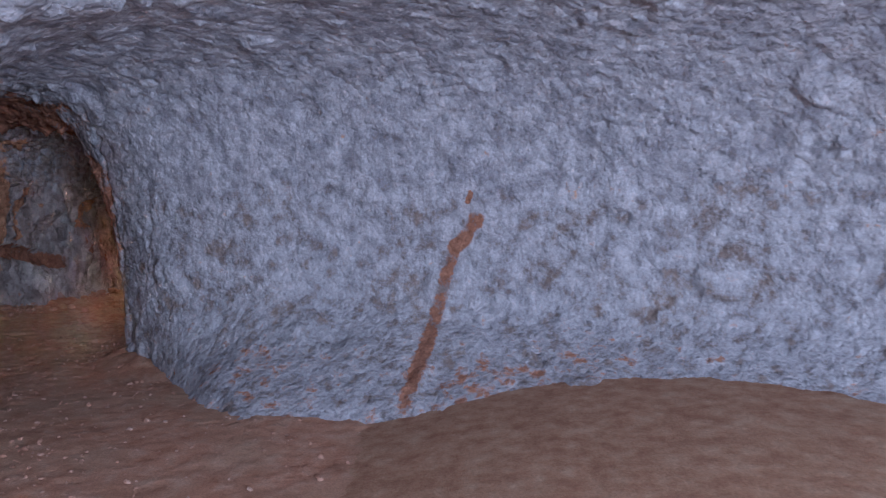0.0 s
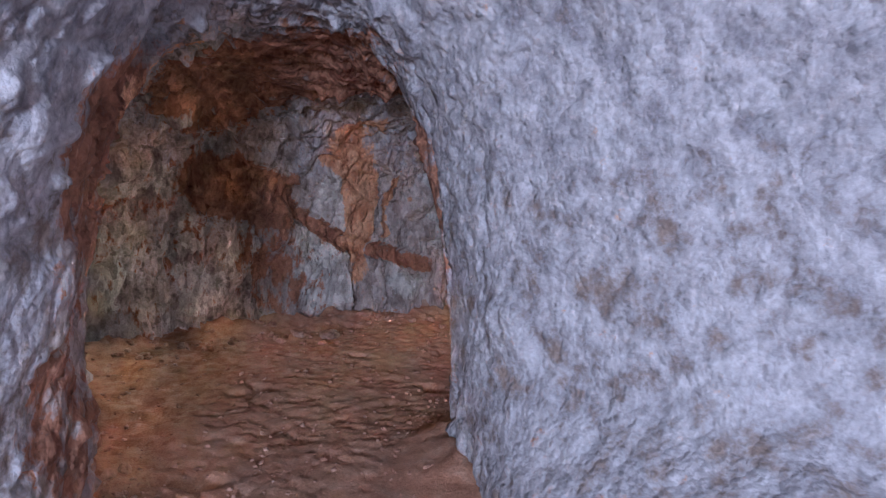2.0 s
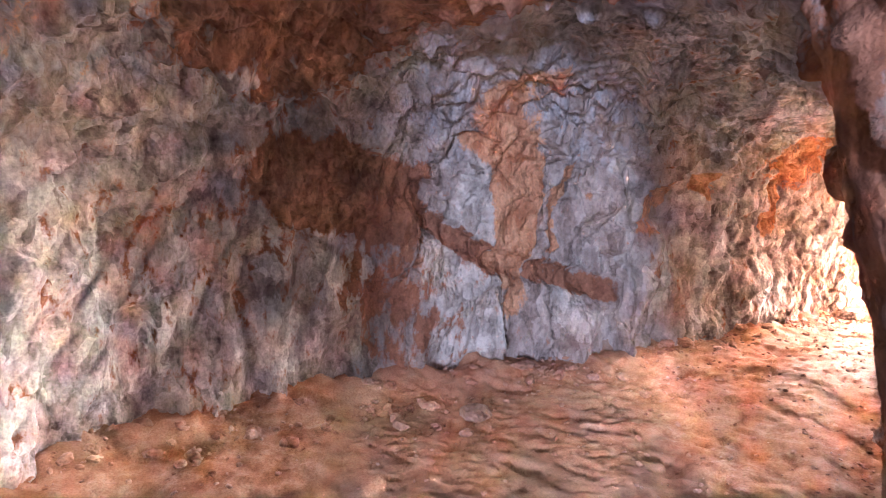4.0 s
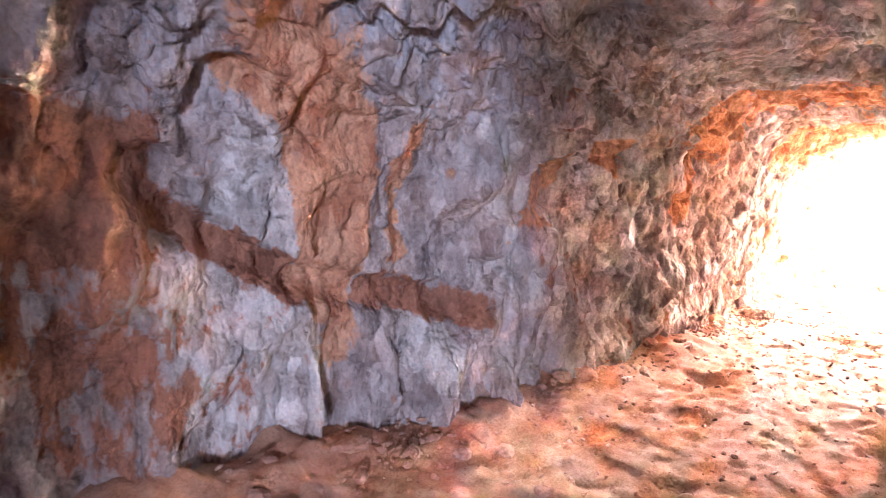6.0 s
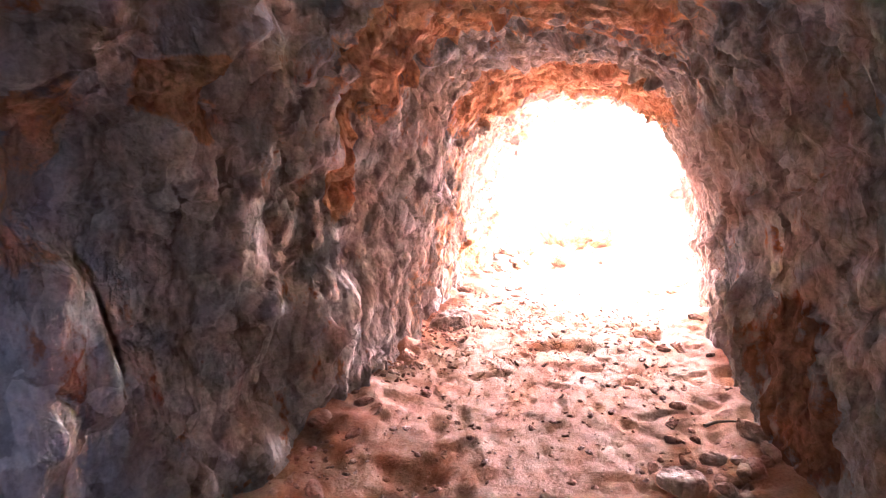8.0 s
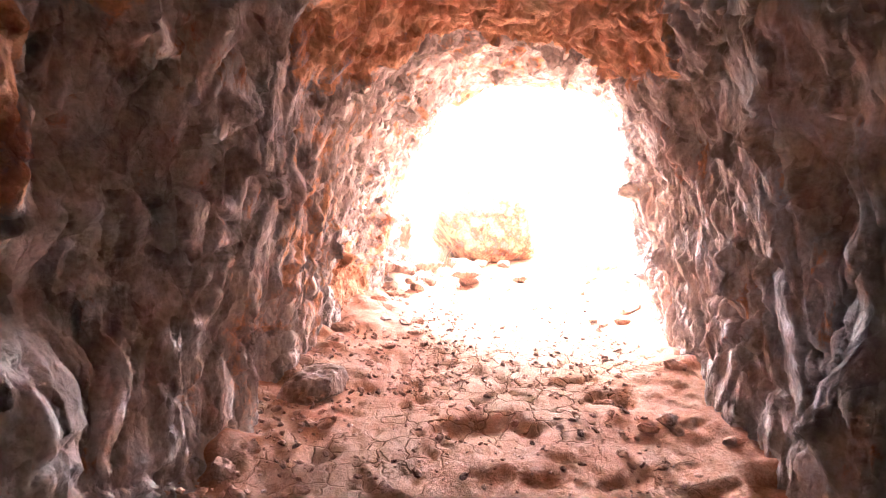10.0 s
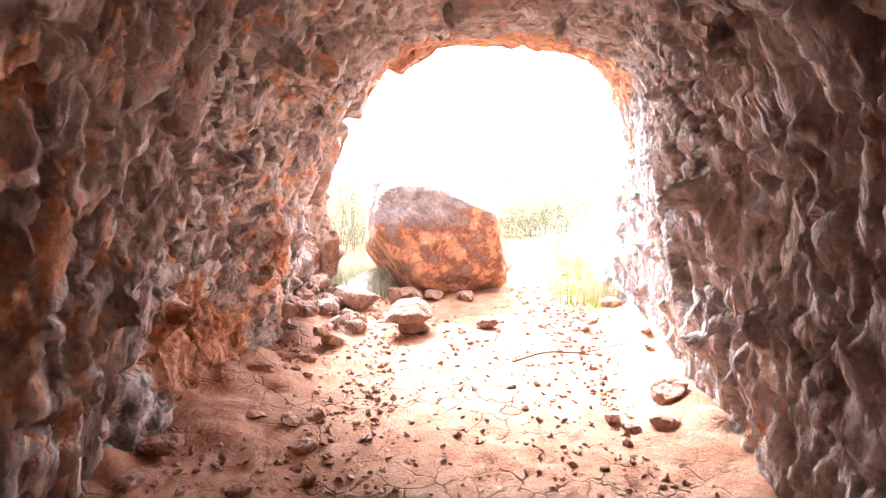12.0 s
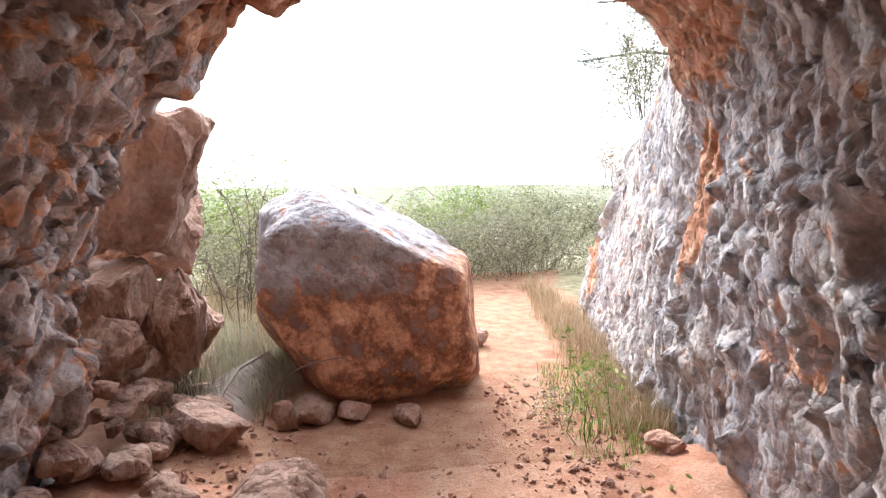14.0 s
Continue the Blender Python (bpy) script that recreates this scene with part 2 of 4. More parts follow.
def land_material():
    m, n, l, b = mat("scrub_land")
    v = coords(n, l)
    big, mid, fine = node_noise(n, l, v, 0.9, 4), node_noise(n, l, v, 7, 6), node_noise(n, l, v, 60, 5, 0.7)
    wide = node_noise(n, l, v, 0.035, 8, 0.65)
    col = ramp(n, l, mid, [(0.3, (0.34, 0.15, 0.085)), (0.5, (0.46, 0.25, 0.15)), (0.7, (0.56, 0.36, 0.24))])
    at = n.new("ShaderNodeAttribute")
    at.attribute_name = "stain"
    sep = n.new("ShaderNodeSeparateColor")
    l.new(at.outputs["Color"], sep.inputs[0])
    edge = calc(n, l, "ADD", sep.outputs[0], calc(n, l, "SUBTRACT", mid, 0.5))
    col = mixc(n, l, ramp(n, l, edge, [(0.35, (0, 0, 0)), (0.65, (1, 1, 1))]), col, ramp(n, l, mid, [(0.35, (0.16, 0.15, 0.07)), (0.65, (0.38, 0.33, 0.20))]))
    col = mixc(n, l, sep.outputs[1], col, ramp(n, l, wide, [(0.4, (0.07, 0.09, 0.045)), (0.52, (0.16, 0.17, 0.09)), (0.62, (0.34, 0.30, 0.19))]))
    col = mixc(n, l, 1.0, col, ramp(n, l, fine, [(0.3, (0.7, 0.68, 0.66)), (0.6, (1.06, 1.06, 1.06))]), "MULTIPLY")
    l.new(col, b.inputs["Base Color"])
    b.inputs["Roughness"].default_value = 0.95
    bump(n, l, b, calc(n, l, "ADD", mid, calc(n, l, "MULTIPLY", fine, 0.5)), 0.8, 0.03)
    return m


LAND = land_material()

# ---------- the tunnel: stations (left base x, y; right base x, y; crown height) ----------
STATIONS = [
    (-0.2, -3.6, 6.2, -3.6, 2.8), (-0.7, -0.8, 6.5, 0.4, 3.0), (-1.2, 1.0, 5.8, 3.4, 3.1), (-1.6, 2.1, 3.6, 4.9, 3.1), (-1.9, 2.7, 1.2, 5.35, 3.05),
    (-2.2, 3.1, -0.5, 5.25, 3.0), (-2.5, 3.35, -1.45, 5.3, 2.9), (-2.8, 3.5, -2.26, 5.85, 2.75), (-3.6, 3.6, -2.35, 6.4, 2.8),
    (-5.0, 3.7, -2.38, 7.0, 2.85), (-6.9, 4.9, -2.5, 8.0, 2.85), (-6.85, 6.8, -2.6, 9.0, 2.8), (-6.5, 8.6, -2.75, 10.0, 2.7),
    (-6.05, 10.4, -2.9, 11.3, 2.57), (-5.72, 12.0, -2.95, 12.5, 2.42), (-5.5, 13.5, -2.95, 13.7, 2.32), (-5.38, 15.0, -2.8, 15.0, 2.25),
    (-5.25, 16.5, -2.6, 16.4, 2.28), (-5.2, 17.6, -2.35, 17.6, 2.22), (-5.2, 18.3, -2.25, 18.5, 2.24),
]
ST = spline(STATIONS, 2400)
step = np.r_[0, np.cumsum(np.hypot(np.diff((ST[:, 0] + ST[:, 2]) / 2), np.diff((ST[:, 1] + ST[:, 3]) / 2)))]


def tunnel(nu, nv, u0, u1, grow=0.0, s0=0.0, s1=1.0):
    s = np.linspace(s0, s1, nu) * step[-1]
    st = np.stack([np.interp(s, step, ST[:, i]) for i in range(5)], 1)
    a = np.pi * (1 - np.linspace(u0, u1, nv))
    ym = (st[:, 1] + st[:, 3])[:, None] / 2
    ex = np.where(np.cos(a)[None, :] < 0, 2 / (3.0 - 0.85 * smooth(ym, 12.5, 15)), 2 / (3.0 + 2.5 * smooth(ym, 14.5, 17)))
    cx, sz = np.sign(np.cos(a))[None, :] * np.abs(np.cos(a))[None, :] ** ex, np.abs(np.sin(a))[None, :] ** ex
    w = np.hypot(st[:, 2] - st[:, 0], st[:, 3] - st[:, 1])[:, None]
    k = 0.5 + 0.5 * cx * (1 + 2 * grow / w)
    x = st[:, 0:1] * (1 - k) + st[:, 2:3] * k
    y = st[:, 1:2] * (1 - k) + st[:, 3:4] * k
    z = (st[:, 4:5] + 0.45 + grow) * sz - 0.45
    lean = smooth(x, -1.7, 0.2) * (y > 3.2) * (cx > 0) * (1 - smooth(z, -0.45, 0.85)) ** 1.3
    return np.stack([x, y - 1.85 * lean, z], 2)


def flare(g, rows, reach):
    """the rock face round the mouth: the last profile bent outward and back into the hill"""
    last = g[-1]
    way = np.stack([last[:, 0] + 3.6, last[:, 0] * 0, np.maximum(last[:, 2] - 0.7, 0)], 1)
    way /= np.linalg.norm(way, axis=1, keepdims=True)
    f = np.linspace(0, 1, rows + 1)[1:]
    out = [last + way * (reach * v ** 1.6) + np.array([0, 0.35 * np.sin(min(v * 2.2, 1.57)) - 1.6 * max(v - 0.4, 0) ** 1.3, 0]) for v in f]
    return np.concatenate([g, np.array(out)], 0)


def normals(g):
    n = np.cross(np.gradient(g, axis=0), np.gradient(g, axis=1))
    return n / np.maximum(np.linalg.norm(n, axis=2, keepdims=True), 1e-9)


def rock_relief(p, stretch=0.5):
    """outward displacement of the rock, metres"""
    room = smooth(p[:, 0], -2.7, -2.0) * (p[:, 1] < 9)
    chunky = np.maximum(room, smooth(p[:, 1], 14.5, 16.5))
    q = p * np.stack([room * 0 + 1, room * 0 + 1, stretch + (0.95 - stretch) * chunky], 1)
    q = q + np.stack([vnoise(p * 2.5 + 5 * i, 40 + i) for i in range(3)], 1) * 0.06
    a, ga = facets(q * 1.6, 11, 1.5, 60)
    b, gb = facets(q * 4.2, 31, 1.9, 80)
    c, gc = facets(q * 10.0, 51, 1.9, 80)
    calm = 0.36 + 0.64 * smooth(-p[:, 0], 2.05, 2.7)
    d = (0.15 + 0.06 * chunky) * a + (0.12 + 0.05 * chunky) * b + (0.06 - 0.025 * chunky) * c + 0.012 * vnoise(p * 24, 9) + 0.02 * vnoise(q * 13, 8)
    d = d + 0.04 * (1 - smooth(gb, 0, 0.10)) + 0.04 * (1 - smooth(ga, 0, 0.05))
    west = smooth(-p[:, 0], 4.6, 5.4) * smooth(-p[:, 1], -14, -12.5)
    flute = np.abs(vnoise(p * np.array([2.6, 2.6, 0.9]), 60)) + 0.5 * np.abs(vnoise(p * np.array([6.0, 6.0, 2.0]) + 3, 62))
    d = d - west * (0.26 * (0.45 - flute)) + west * 0.08 * a
    wobble = np.stack([vnoise(p * 7, 44), vnoise(p * 7, 45), p[:, 0] * 0], 1) * 0.035
    for a0, b0, r0, deep in GROOVES:
        d = d + deep * bar(p, a0, b0, r0)
    crack = sum(deep * bar(p + wobble, a0, b0, r0) for a0, b0, r0, deep in CRACKS)
    return crack + (0.22 * fbm(p * 0.8, 3, 3) + d) * calm * (1 - 0.5 * smooth(p[:, 1], 17.0, 18.0) * smooth(p[:, 2], 1.3, 1.9))


def bar(p, a, b, r):
    """a rounded bar laid on the rock: its depth into the wall hardly counts; the deep room's marks lie a little higher"""
    flat = np.array([1, 0.05, 1]) if a[0] > -2.6 and a[1] < 7 else np.array([0.22, 1, 1])
    lift = [0.16 * (1 - min(max((q[1] - 9.5) / 4.5, 0), 1)) * (q[0] < -2.6) for q in (a, b)]
    return capsule(p * flat, (np.array(a) + [0, 0, lift[0]]) * flat, (np.array(b) + [0, 0, lift[1]]) * flat, r)


# splits in the chamber's wall beside the passage
CRACKS = [
    ((-2.0, 5.6, 2.7), (-2.12, 5.6, 2.0), 0.035, 0.09), ((-2.12, 5.6, 2.0), (-2.1, 5.6, 1.2), 0.03, 0.08), ((-2.1, 5.6, 1.2), (-2.14, 5.6, 0.0), 0.035, 0.09),
    ((-1.48, 5.5, 1.95), (-1.5, 5.5, 1.6), 0.022, 0.045), ((-1.5, 5.5, 1.6), (-1.56, 5.5, 1.2), 0.024, 0.05), ((-1.3, 5.5, 1.3), (-1.34, 5.5, 0.9), 0.022, 0.04),
    ((-0.3, 5.5, 1.9), (-0.32, 5.5, 1.75), 0.025, 0.05), ((0.1, 5.5, 2.15), (0.02, 5.5, 2.0), 0.025, 0.05), ((-0.25, 5.5, 0.5), (0.0, 5.5, 0.38), 0.022, 0.04),
]
# hollows in the rock: (from, to, radius, depth)
GROOVES = [
    ((-6.55, 7.61, 1.56), (-6.5, 7.74, 1.33), 0.16, 0.14), ((-6.5, 7.74, 1.33), (-6.5, 8.55, 0.9), 0.09, 0.11),
    ((-6.45, 8.54, 0.9), (-6.25, 9.85, 0.62), 0.12, 0.14), ((-6.1, 6.38, 2.09), (-6.05, 6.51, 2.04), 0.2, 0.25),
    ((-6.6, 6.6, 1.28), (-6.6, 6.61, 1.28), 0.06, 0.12), ((-5.76, 10.39, 1.6), (-5.78, 10.53, 1.42), 0.16, 0.08),
    ((-5.25, 14.3, 0.5), (-5.3, 14.4, 0.1), 0.3, 0.2),
]
# stains and painted highlights with a shape of their own: (from, to, radius, channel, strength); channels: 0 orange, 1
# white crust and lit rock, 2 red earth, 3 grey
MARKS = [
    ((-5.85, 7.98, 2.39), (-6.25, 8.65, 1.73), 0.26, 0, 1.0), ((-6.25, 8.61, 1.73), (-6.35, 8.75, 0.93), 0.24, 0, 1.0),
    ((-6.35, 8.8, 0.8), (-6.45, 8.9, 0.44), 0.16, 0, 0.7), ((-6.1, 9.12, 1.86), (-6.25, 9.23, 1.07), 0.1, 0, 1.0),
    ((-6.15, 8.2, 1.91), (-6.4, 8.4, 1.15), 0.2, 1, 1.0), ((-6.4, 8.09, 1.38), (-6.45, 8.5, 1.11), 0.16, 1, 0.9),
    ((-6.4, 8.0, 0.84), (-6.55, 8.01, 0.25), 0.34, 1, 1.0), ((-6.45, 8.45, 0.7), (-6.45, 8.45, 0.21), 0.25, 1, 0.9),
    ((-6.35, 9.42, 0.66), (-6.25, 9.59, 0.22), 0.2, 1, 0.75), ((-6.05, 9.24, 0.89), (-6.05, 9.46, 0.37), 0.08, 1, 0.9),
    ((-6.45, 6.39, 1.73), (-6.45, 7.38, 1.51), 0.3, 2, 1.0), ((-6.45, 7.65, 1.47), (-6.45, 8.54, 0.9), 0.1, 2, 0.95),
    ((-6.35, 9.16, 0.8), (-6.12, 9.95, 0.58), 0.14, 2, 0.7), ((-6.65, 7.39, 0.79), (-6.65, 7.48, 0.34), 0.4, 2, 0.3),
    ((-6.55, 6.13, 1.2), (-6.65, 6.31, 0.97), 0.13, 1, 0.9), ((-6.65, 6.26, 0.52), (-6.7, 6.4, 0.25), 0.2, 1, 0.9),
    ((-6.75, 6.72, 1.01), (-6.75, 6.76, 0.79), 0.12, 1, 0.8), ((-6.7, 7.03, 1.06), (-6.7, 7.03, 0.7), 0.13, 1, 0.7),
    # white streaks from y 9.8 on paint the light caught by ridges
    ((-6.65, 6.62, 0.43), (-6.65, 6.67, 0.25), 0.12, 1, 0.8), ((-5.76, 9.81, 1.91), (-5.97, 10.17, 1.42), 0.14, 1, 1.0),
    ((-5.9, 10.09, 1.51), (-6.05, 10.38, 0.69), 0.12, 1, 1.1), ((-5.83, 10.54, 1.65), (-5.82, 10.47, 1.37), 0.2, 0, 0.75),
    ((-5.9, 10.68, 1.23), (-5.98, 10.83, 0.38), 0.1, 1, 0.9), ((-5.65, 10.92, 1.74), (-5.78, 11.16, 0.55), 0.09, 1, 1.0),
    ((-5.84, 11.24, 0.93), (-5.91, 11.39, 0.25), 0.12, 1, 0.85), ((-5.68, 11.52, 1.21), (-5.81, 11.68, 0.42), 0.08, 1, 0.8),
    ((-5.25, 12.35, 2.0), (-5.5, 12.4, 1.35), 0.14, 0, 0.75), ((-5.25, 12.35, 2.0), (-5.5, 12.4, 1.35), 0.1, 1, 0.55),
    ((-5.55, 12.35, 1.2), (-5.65, 12.5, 0.3), 0.12, 1, 0.75), ((-5.3, 12.9, 1.3), (-5.4, 13.0, 0.8), 0.07, 1, 0.8),
    ((-5.0, 12.0, 2.3), (-4.9, 12.6, 2.15), 0.35, 0, 0.75), ((-4.98, 12.9, 1.95), (-5.02, 12.95, 1.75), 0.08, 1, 1.0),
    # white at y 4 to 5 paints the light on the room's left wall
    ((-5.5, 10.89, 1.83), (-5.58, 11.13, 1.74), 0.11, 0, 1.0), ((-6.1, 4.3, 1.3), (-6.9, 5.0, 0.5), 0.45, 1, 0.9),
    ((-5.6, 4.0, 0.6), (-6.0, 4.2, 0.2), 0.3, 1, 0.8), ((-4.3, 4.3, 2.5), (-3.2, 3.8, 1.9), 0.35, 0, 0.55),
    ((-4.0, 5.3, 2.75), (-4.6, 6.2, 2.7), 0.45, 2, 0.7), ((-2.5, 3.8, 2.0), (-2.5, 3.8, 0.5), 0.35, 2, 0.55),
    ((-2.9, 3.75, 1.5), (-2.9, 3.75, 1.0), 0.15, 0, 0.6), ((-3.0, 12.5, 0.95), (-3.0, 13.2, 0.7), 0.22, 3, 1.1),
    ((-3.0, 12.1, 0.5), (-3.0, 12.0, 0.1), 0.3, 2, 0.6), ((-3.9, 14.0, 2.2), (-3.5, 14.6, 2.2), 0.35, 0, 0.9),
    ((-4.6, 14.2, 2.25), (-4.2, 14.3, 2.25), 0.4, 3, 1.0), ((2.0, 5.5, 1.52), (1.86, 5.5, 1.3), 0.08, 2, 0.55),
    ((1.98, 5.5, 1.48), (1.86, 5.5, 1.3), 0.07, 0, 0.42), ((1.78, 5.5, 1.25), (1.42, 5.5, -0.1), 0.075, 2, 0.55), ((1.7, 5.5, 1.1), (1.5, 5.5, 0.4), 0.1, 0, 0.36),
    ((1.95, 5.5, 1.78), (1.92, 5.5, 1.7), 0.03, 2, 0.8), ((-5.2, 16.2, 0.45), (-5.2, 16.6, 0.2), 0.25, 0, 0.9),
    ((-2.75, 15.4, 0.5), (-2.7, 15.6, 0.15), 0.2, 0, 0.3), ((-3.0, 18.1, 2.15), (-2.6, 18.3, 2.1), 0.35, 0, 1.0),
    ((-2.35, 18.35, 1.45), (-2.25, 18.7, 1.05), 0.14, 0, 1.1), ((-1.6, 21.8, 0.7), (-1.7, 21.5, 0.4), 0.2, 0, 1.0),
    ((-2.5, 18.3, 1.55), (-2.5, 18.3, 1.45), 0.08, 0, 1.0), ((-2.6, 17.4, 0.75), (-2.5, 17.8, 0.7), 0.12, 0, 0.25),
]


def stains_and_light(p):
    x, y, z = p.T
    v = np.zeros((len(p), 4))
    deep = smooth(y, 12.6, 14.2)
    room = smooth(x, -2.6, -1.9) * (y < 9)
    n1, n2, n3 = fbm(p * 1.4, 3, 90), fbm(p * 1.9 + 9, 3, 94), fbm(p * 1.1 + 4, 3, 97)
    v[:, 0] = 0.32 * deep * smooth(-x, 2.9, 4.0) + 0.5 * n1 - 0.02 - 0.25 * room - 0.2 * (1 - deep)
    # the last term whitens the right wall near the mouth for missing light
    v[:, 1] = 0.5 * n2 - 0.12 + 0.2 * smooth(-x, 5.2, 6.0) * (z < 1.2) * smooth(-y, -12.5, -11) - 0.1 * deep + 0.4 * smooth(x, -3.4, -2.7) * smooth(y, 14.5, 16.5)
    v[:, 2] = 0.04 + 0.16 * smooth(-x, 5.3, 6.2) * smooth(-y, -8.6, -7.6) + (0.48 - 0.18 * room) * n3 - 0.08 * room + 0.34 * room * smooth(-z, -0.75, 0.0)
    roof = smooth(z, 1.7, 2.2) * (1 - deep)
    east = smooth(x, -3.3, -2.7) * smooth(y, 16.0, 17.5)
    v[:, 3] = 0.25 * n1 + 0.52 * room + 0.42 * roof + 0.2 * east + 0.25 - 0.3 * smooth(-x, 4.6, 5.4) * (1 - deep)
    for a, b, r, ch, k in MARKS:
        v[:, ch] += 1.3 * k * bar(p, a, b, r * 1.1)
    return np.clip(v, 0, 1)


def shell(name, u0, u1, nv, label):
    g = flare(tunnel(1250, nv, u0, u1), 80, 2.6)
    nu = len(g)
    away = normals(g).reshape(-1, 3)
    p = g.reshape(-1, 3)
    q = p - away * rock_relief(p)[:, None]
    out = tunnel(90, 12, u0, u1, 0.7, 0.0, 0.97).reshape(-1, 3)
    me = big_mesh(name, np.vstack([q, out]), np.vstack([grid_faces(nu, nv), grid_faces(90, 12, True) + len(q)]), False)
    paint(me, np.vstack([stains_and_light(q), np.zeros((len(out), 4))]))
    me.materials.append(ROCK)
    me.materials.append(CHAMBER)
    me.materials.append(MOUTH_LIT)
    f = grid_faces(nu, nv)
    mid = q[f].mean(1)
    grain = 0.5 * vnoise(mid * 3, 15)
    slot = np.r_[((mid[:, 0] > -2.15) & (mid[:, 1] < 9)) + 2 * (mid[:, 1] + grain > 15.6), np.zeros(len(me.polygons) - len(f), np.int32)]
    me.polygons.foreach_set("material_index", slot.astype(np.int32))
    return tagged(new(name, me), label, "cave wall", kind="structure")


shell("wall_west", 0.0, 0.36, 140, "rough hewn brown rock wall of a tunnel with white crust, orange staining and painted highlights")
shell("ceiling", 0.36, 0.64, 84, "low arched tunnel roof of broken brown rock")
shell("wall_east", 0.64, 1.0, 140, "rough hewn rock wall, blue grey in the chamber and brown near the mouth")


def end_wall():
    """the chamber's far end, with the hole through which the second daylight falls"""
    n = 96
    a = np.linspace(0, 2 * np.pi, n)
    rows = []
    for k in np.linspace(0, 1, 24):
        hx, hz, ox, oz = 0.75, 0.7, 4.2, 2.4
        c, s = np.cos(a), np.sin(a)
        m = np.maximum(np.abs(c), np.abs(s)) * 0.5 + 0.5
        rows.append(np.stack([5.0 - 1.9 * k + c / m * (hx + (ox - hx) * k), -3.55 - 0.35 * (1 - k) ** 3 + 0 * a, 1.7 + s / m * (hz + (oz - hz) * k)], 1))
    g = np.array(rows)
    p = g.reshape(-1, 3)
    p = p + np.array([0, 1, 0]) * (0.08 * fbm(p * 2, 3, 5))[:, None]
    me = big_mesh("wall_south", p, grid_faces(24, n), False)
    paint(me, stains_and_light(p))
    me.materials.append(ROCK)
    tagged(new("wall_south", me), "rock end wall of the chamber with a hole to daylight", "cave wall", kind="structure")


end_wall()


# ---------- floor ----------
def pits(p, k, lo=0.12, hi=0.3):
    f = np.floor(p).astype(np.int64)
    best = np.full(len(p), 9.0)
    for dx in (-1, 0, 1):
        for dy in (-1, 0, 1):
            cx, cy = f[:, 0] + dx, f[:, 1] + dy
            px, py = p[:, 0] - cx - h01(cx, cy, cx * 0, k), p[:, 1] - cy - h01(cx, cy, cx * 0, k + 1)
            size = 0.4 + 1.2 * h01(cx, cy, cx * 0, k + 2)
            best = np.minimum(best, np.sqrt(px * px + py * py) / size)
    return 1 - smooth(best, lo, hi)


def earth(x, y):
    p = np.stack([x, y, np.zeros_like(x)], 1)
    z = 0.04 * fbm(p * 0.8, 3, 71) + 0.012 * fbm(p * 5, 3, 75)
    w = p + 0.12 * np.stack([vnoise(p * 6, 77), vnoise(p * 6, 78), x * 0], 1)
    inside = smooth(-y, -17.0, -14.5) * (0.3 + 0.7 * smooth(-x, 1.8, 2.8))
    z -= inside * (0.06 * pits(w * 0.8, 61, 0.06, 0.16) + 0.028 * pits(w * 3.2, 64, 0.08, 0.2) + 0.026 * pits(w * 6.5, 67, 0.06, 0.16))
    z += (0.02 * fbm(p * 4.5 + 3, 3, 72) + 0.012 * vnoise(p * 14, 73)) * smooth(-y, -13.5, -11) * smooth(-x, 1.8, 2.8)
    c, _ = facets(p * np.array([9, 9, 1]), 83)
    return z + 0.006 * c - 0.12 * smooth(-y, -13.0, -10.0)


def floor():
    nu, nv = 760, 150
    s = np.linspace(0, 1, nu) * step[-1]
    st = np.stack([np.interp(s, step, ST[:, i]) for i in range(5)], 1)
    k = np.linspace(-0.12, 1.12, nv)[None, :]
    x = (st[:, 0:1] * (1 - k) + st[:, 2:3] * k).ravel()
    y = (st[:, 1:2] * (1 - k) + st[:, 3:4] * k).ravel()
    kk = np.repeat(k, nu, 0).ravel()
    p = np.stack([x, y, x * 0], 1)
    w = np.repeat(np.hypot(st[:, 2] - st[:, 0], st[:, 3] - st[:, 1]), nv)
    rough = 0.6 + 0.7 * fbm(p * 2.2, 3, 68)
    bank = 0.20 * (1 - smooth(kk * w, -0.1, 0.75)) * rough + 0.12 * (1 - smooth((1 - kk) * w, -0.1, 0.5)) * rough
    c, _ = facets(p * np.array([5, 5, 1]), 86)
    z = earth(x, y) + np.maximum(bank, 0) + 0.35 * np.maximum(bank, 0) * c
    me = big_mesh("floor", np.stack([x, y, z], 1), grid_faces(nu, nv, True))
    me.materials.append(SOIL)
    tagged(new("floor", me), "trodden red earth floor with pits and rubble", "floor", kind="structure")


floor()


# ---------- land outside ----------
def land(x, y):
    p = np.stack([x, y, x * 0], 1)
    far = np.maximum(y - 24, 0)
    z = earth(x, y) - 24 * smooth(far, 0, 260) - 0.4 * smooth(far, 0, 8) + 0.3 * fbm(p * 0.3, 3, 81) * smooth(y, 22, 27)
    z += 14 * smooth(y, 900, 2400) * (0.5 + fbm(p * 0.002, 3, 84)) + 0.5 * smooth(np.abs(x + 3.6), 3, 8) * smooth(-y, -27, -20)
    return z - 0.15 * smooth(-y, -18.5, -18.0)


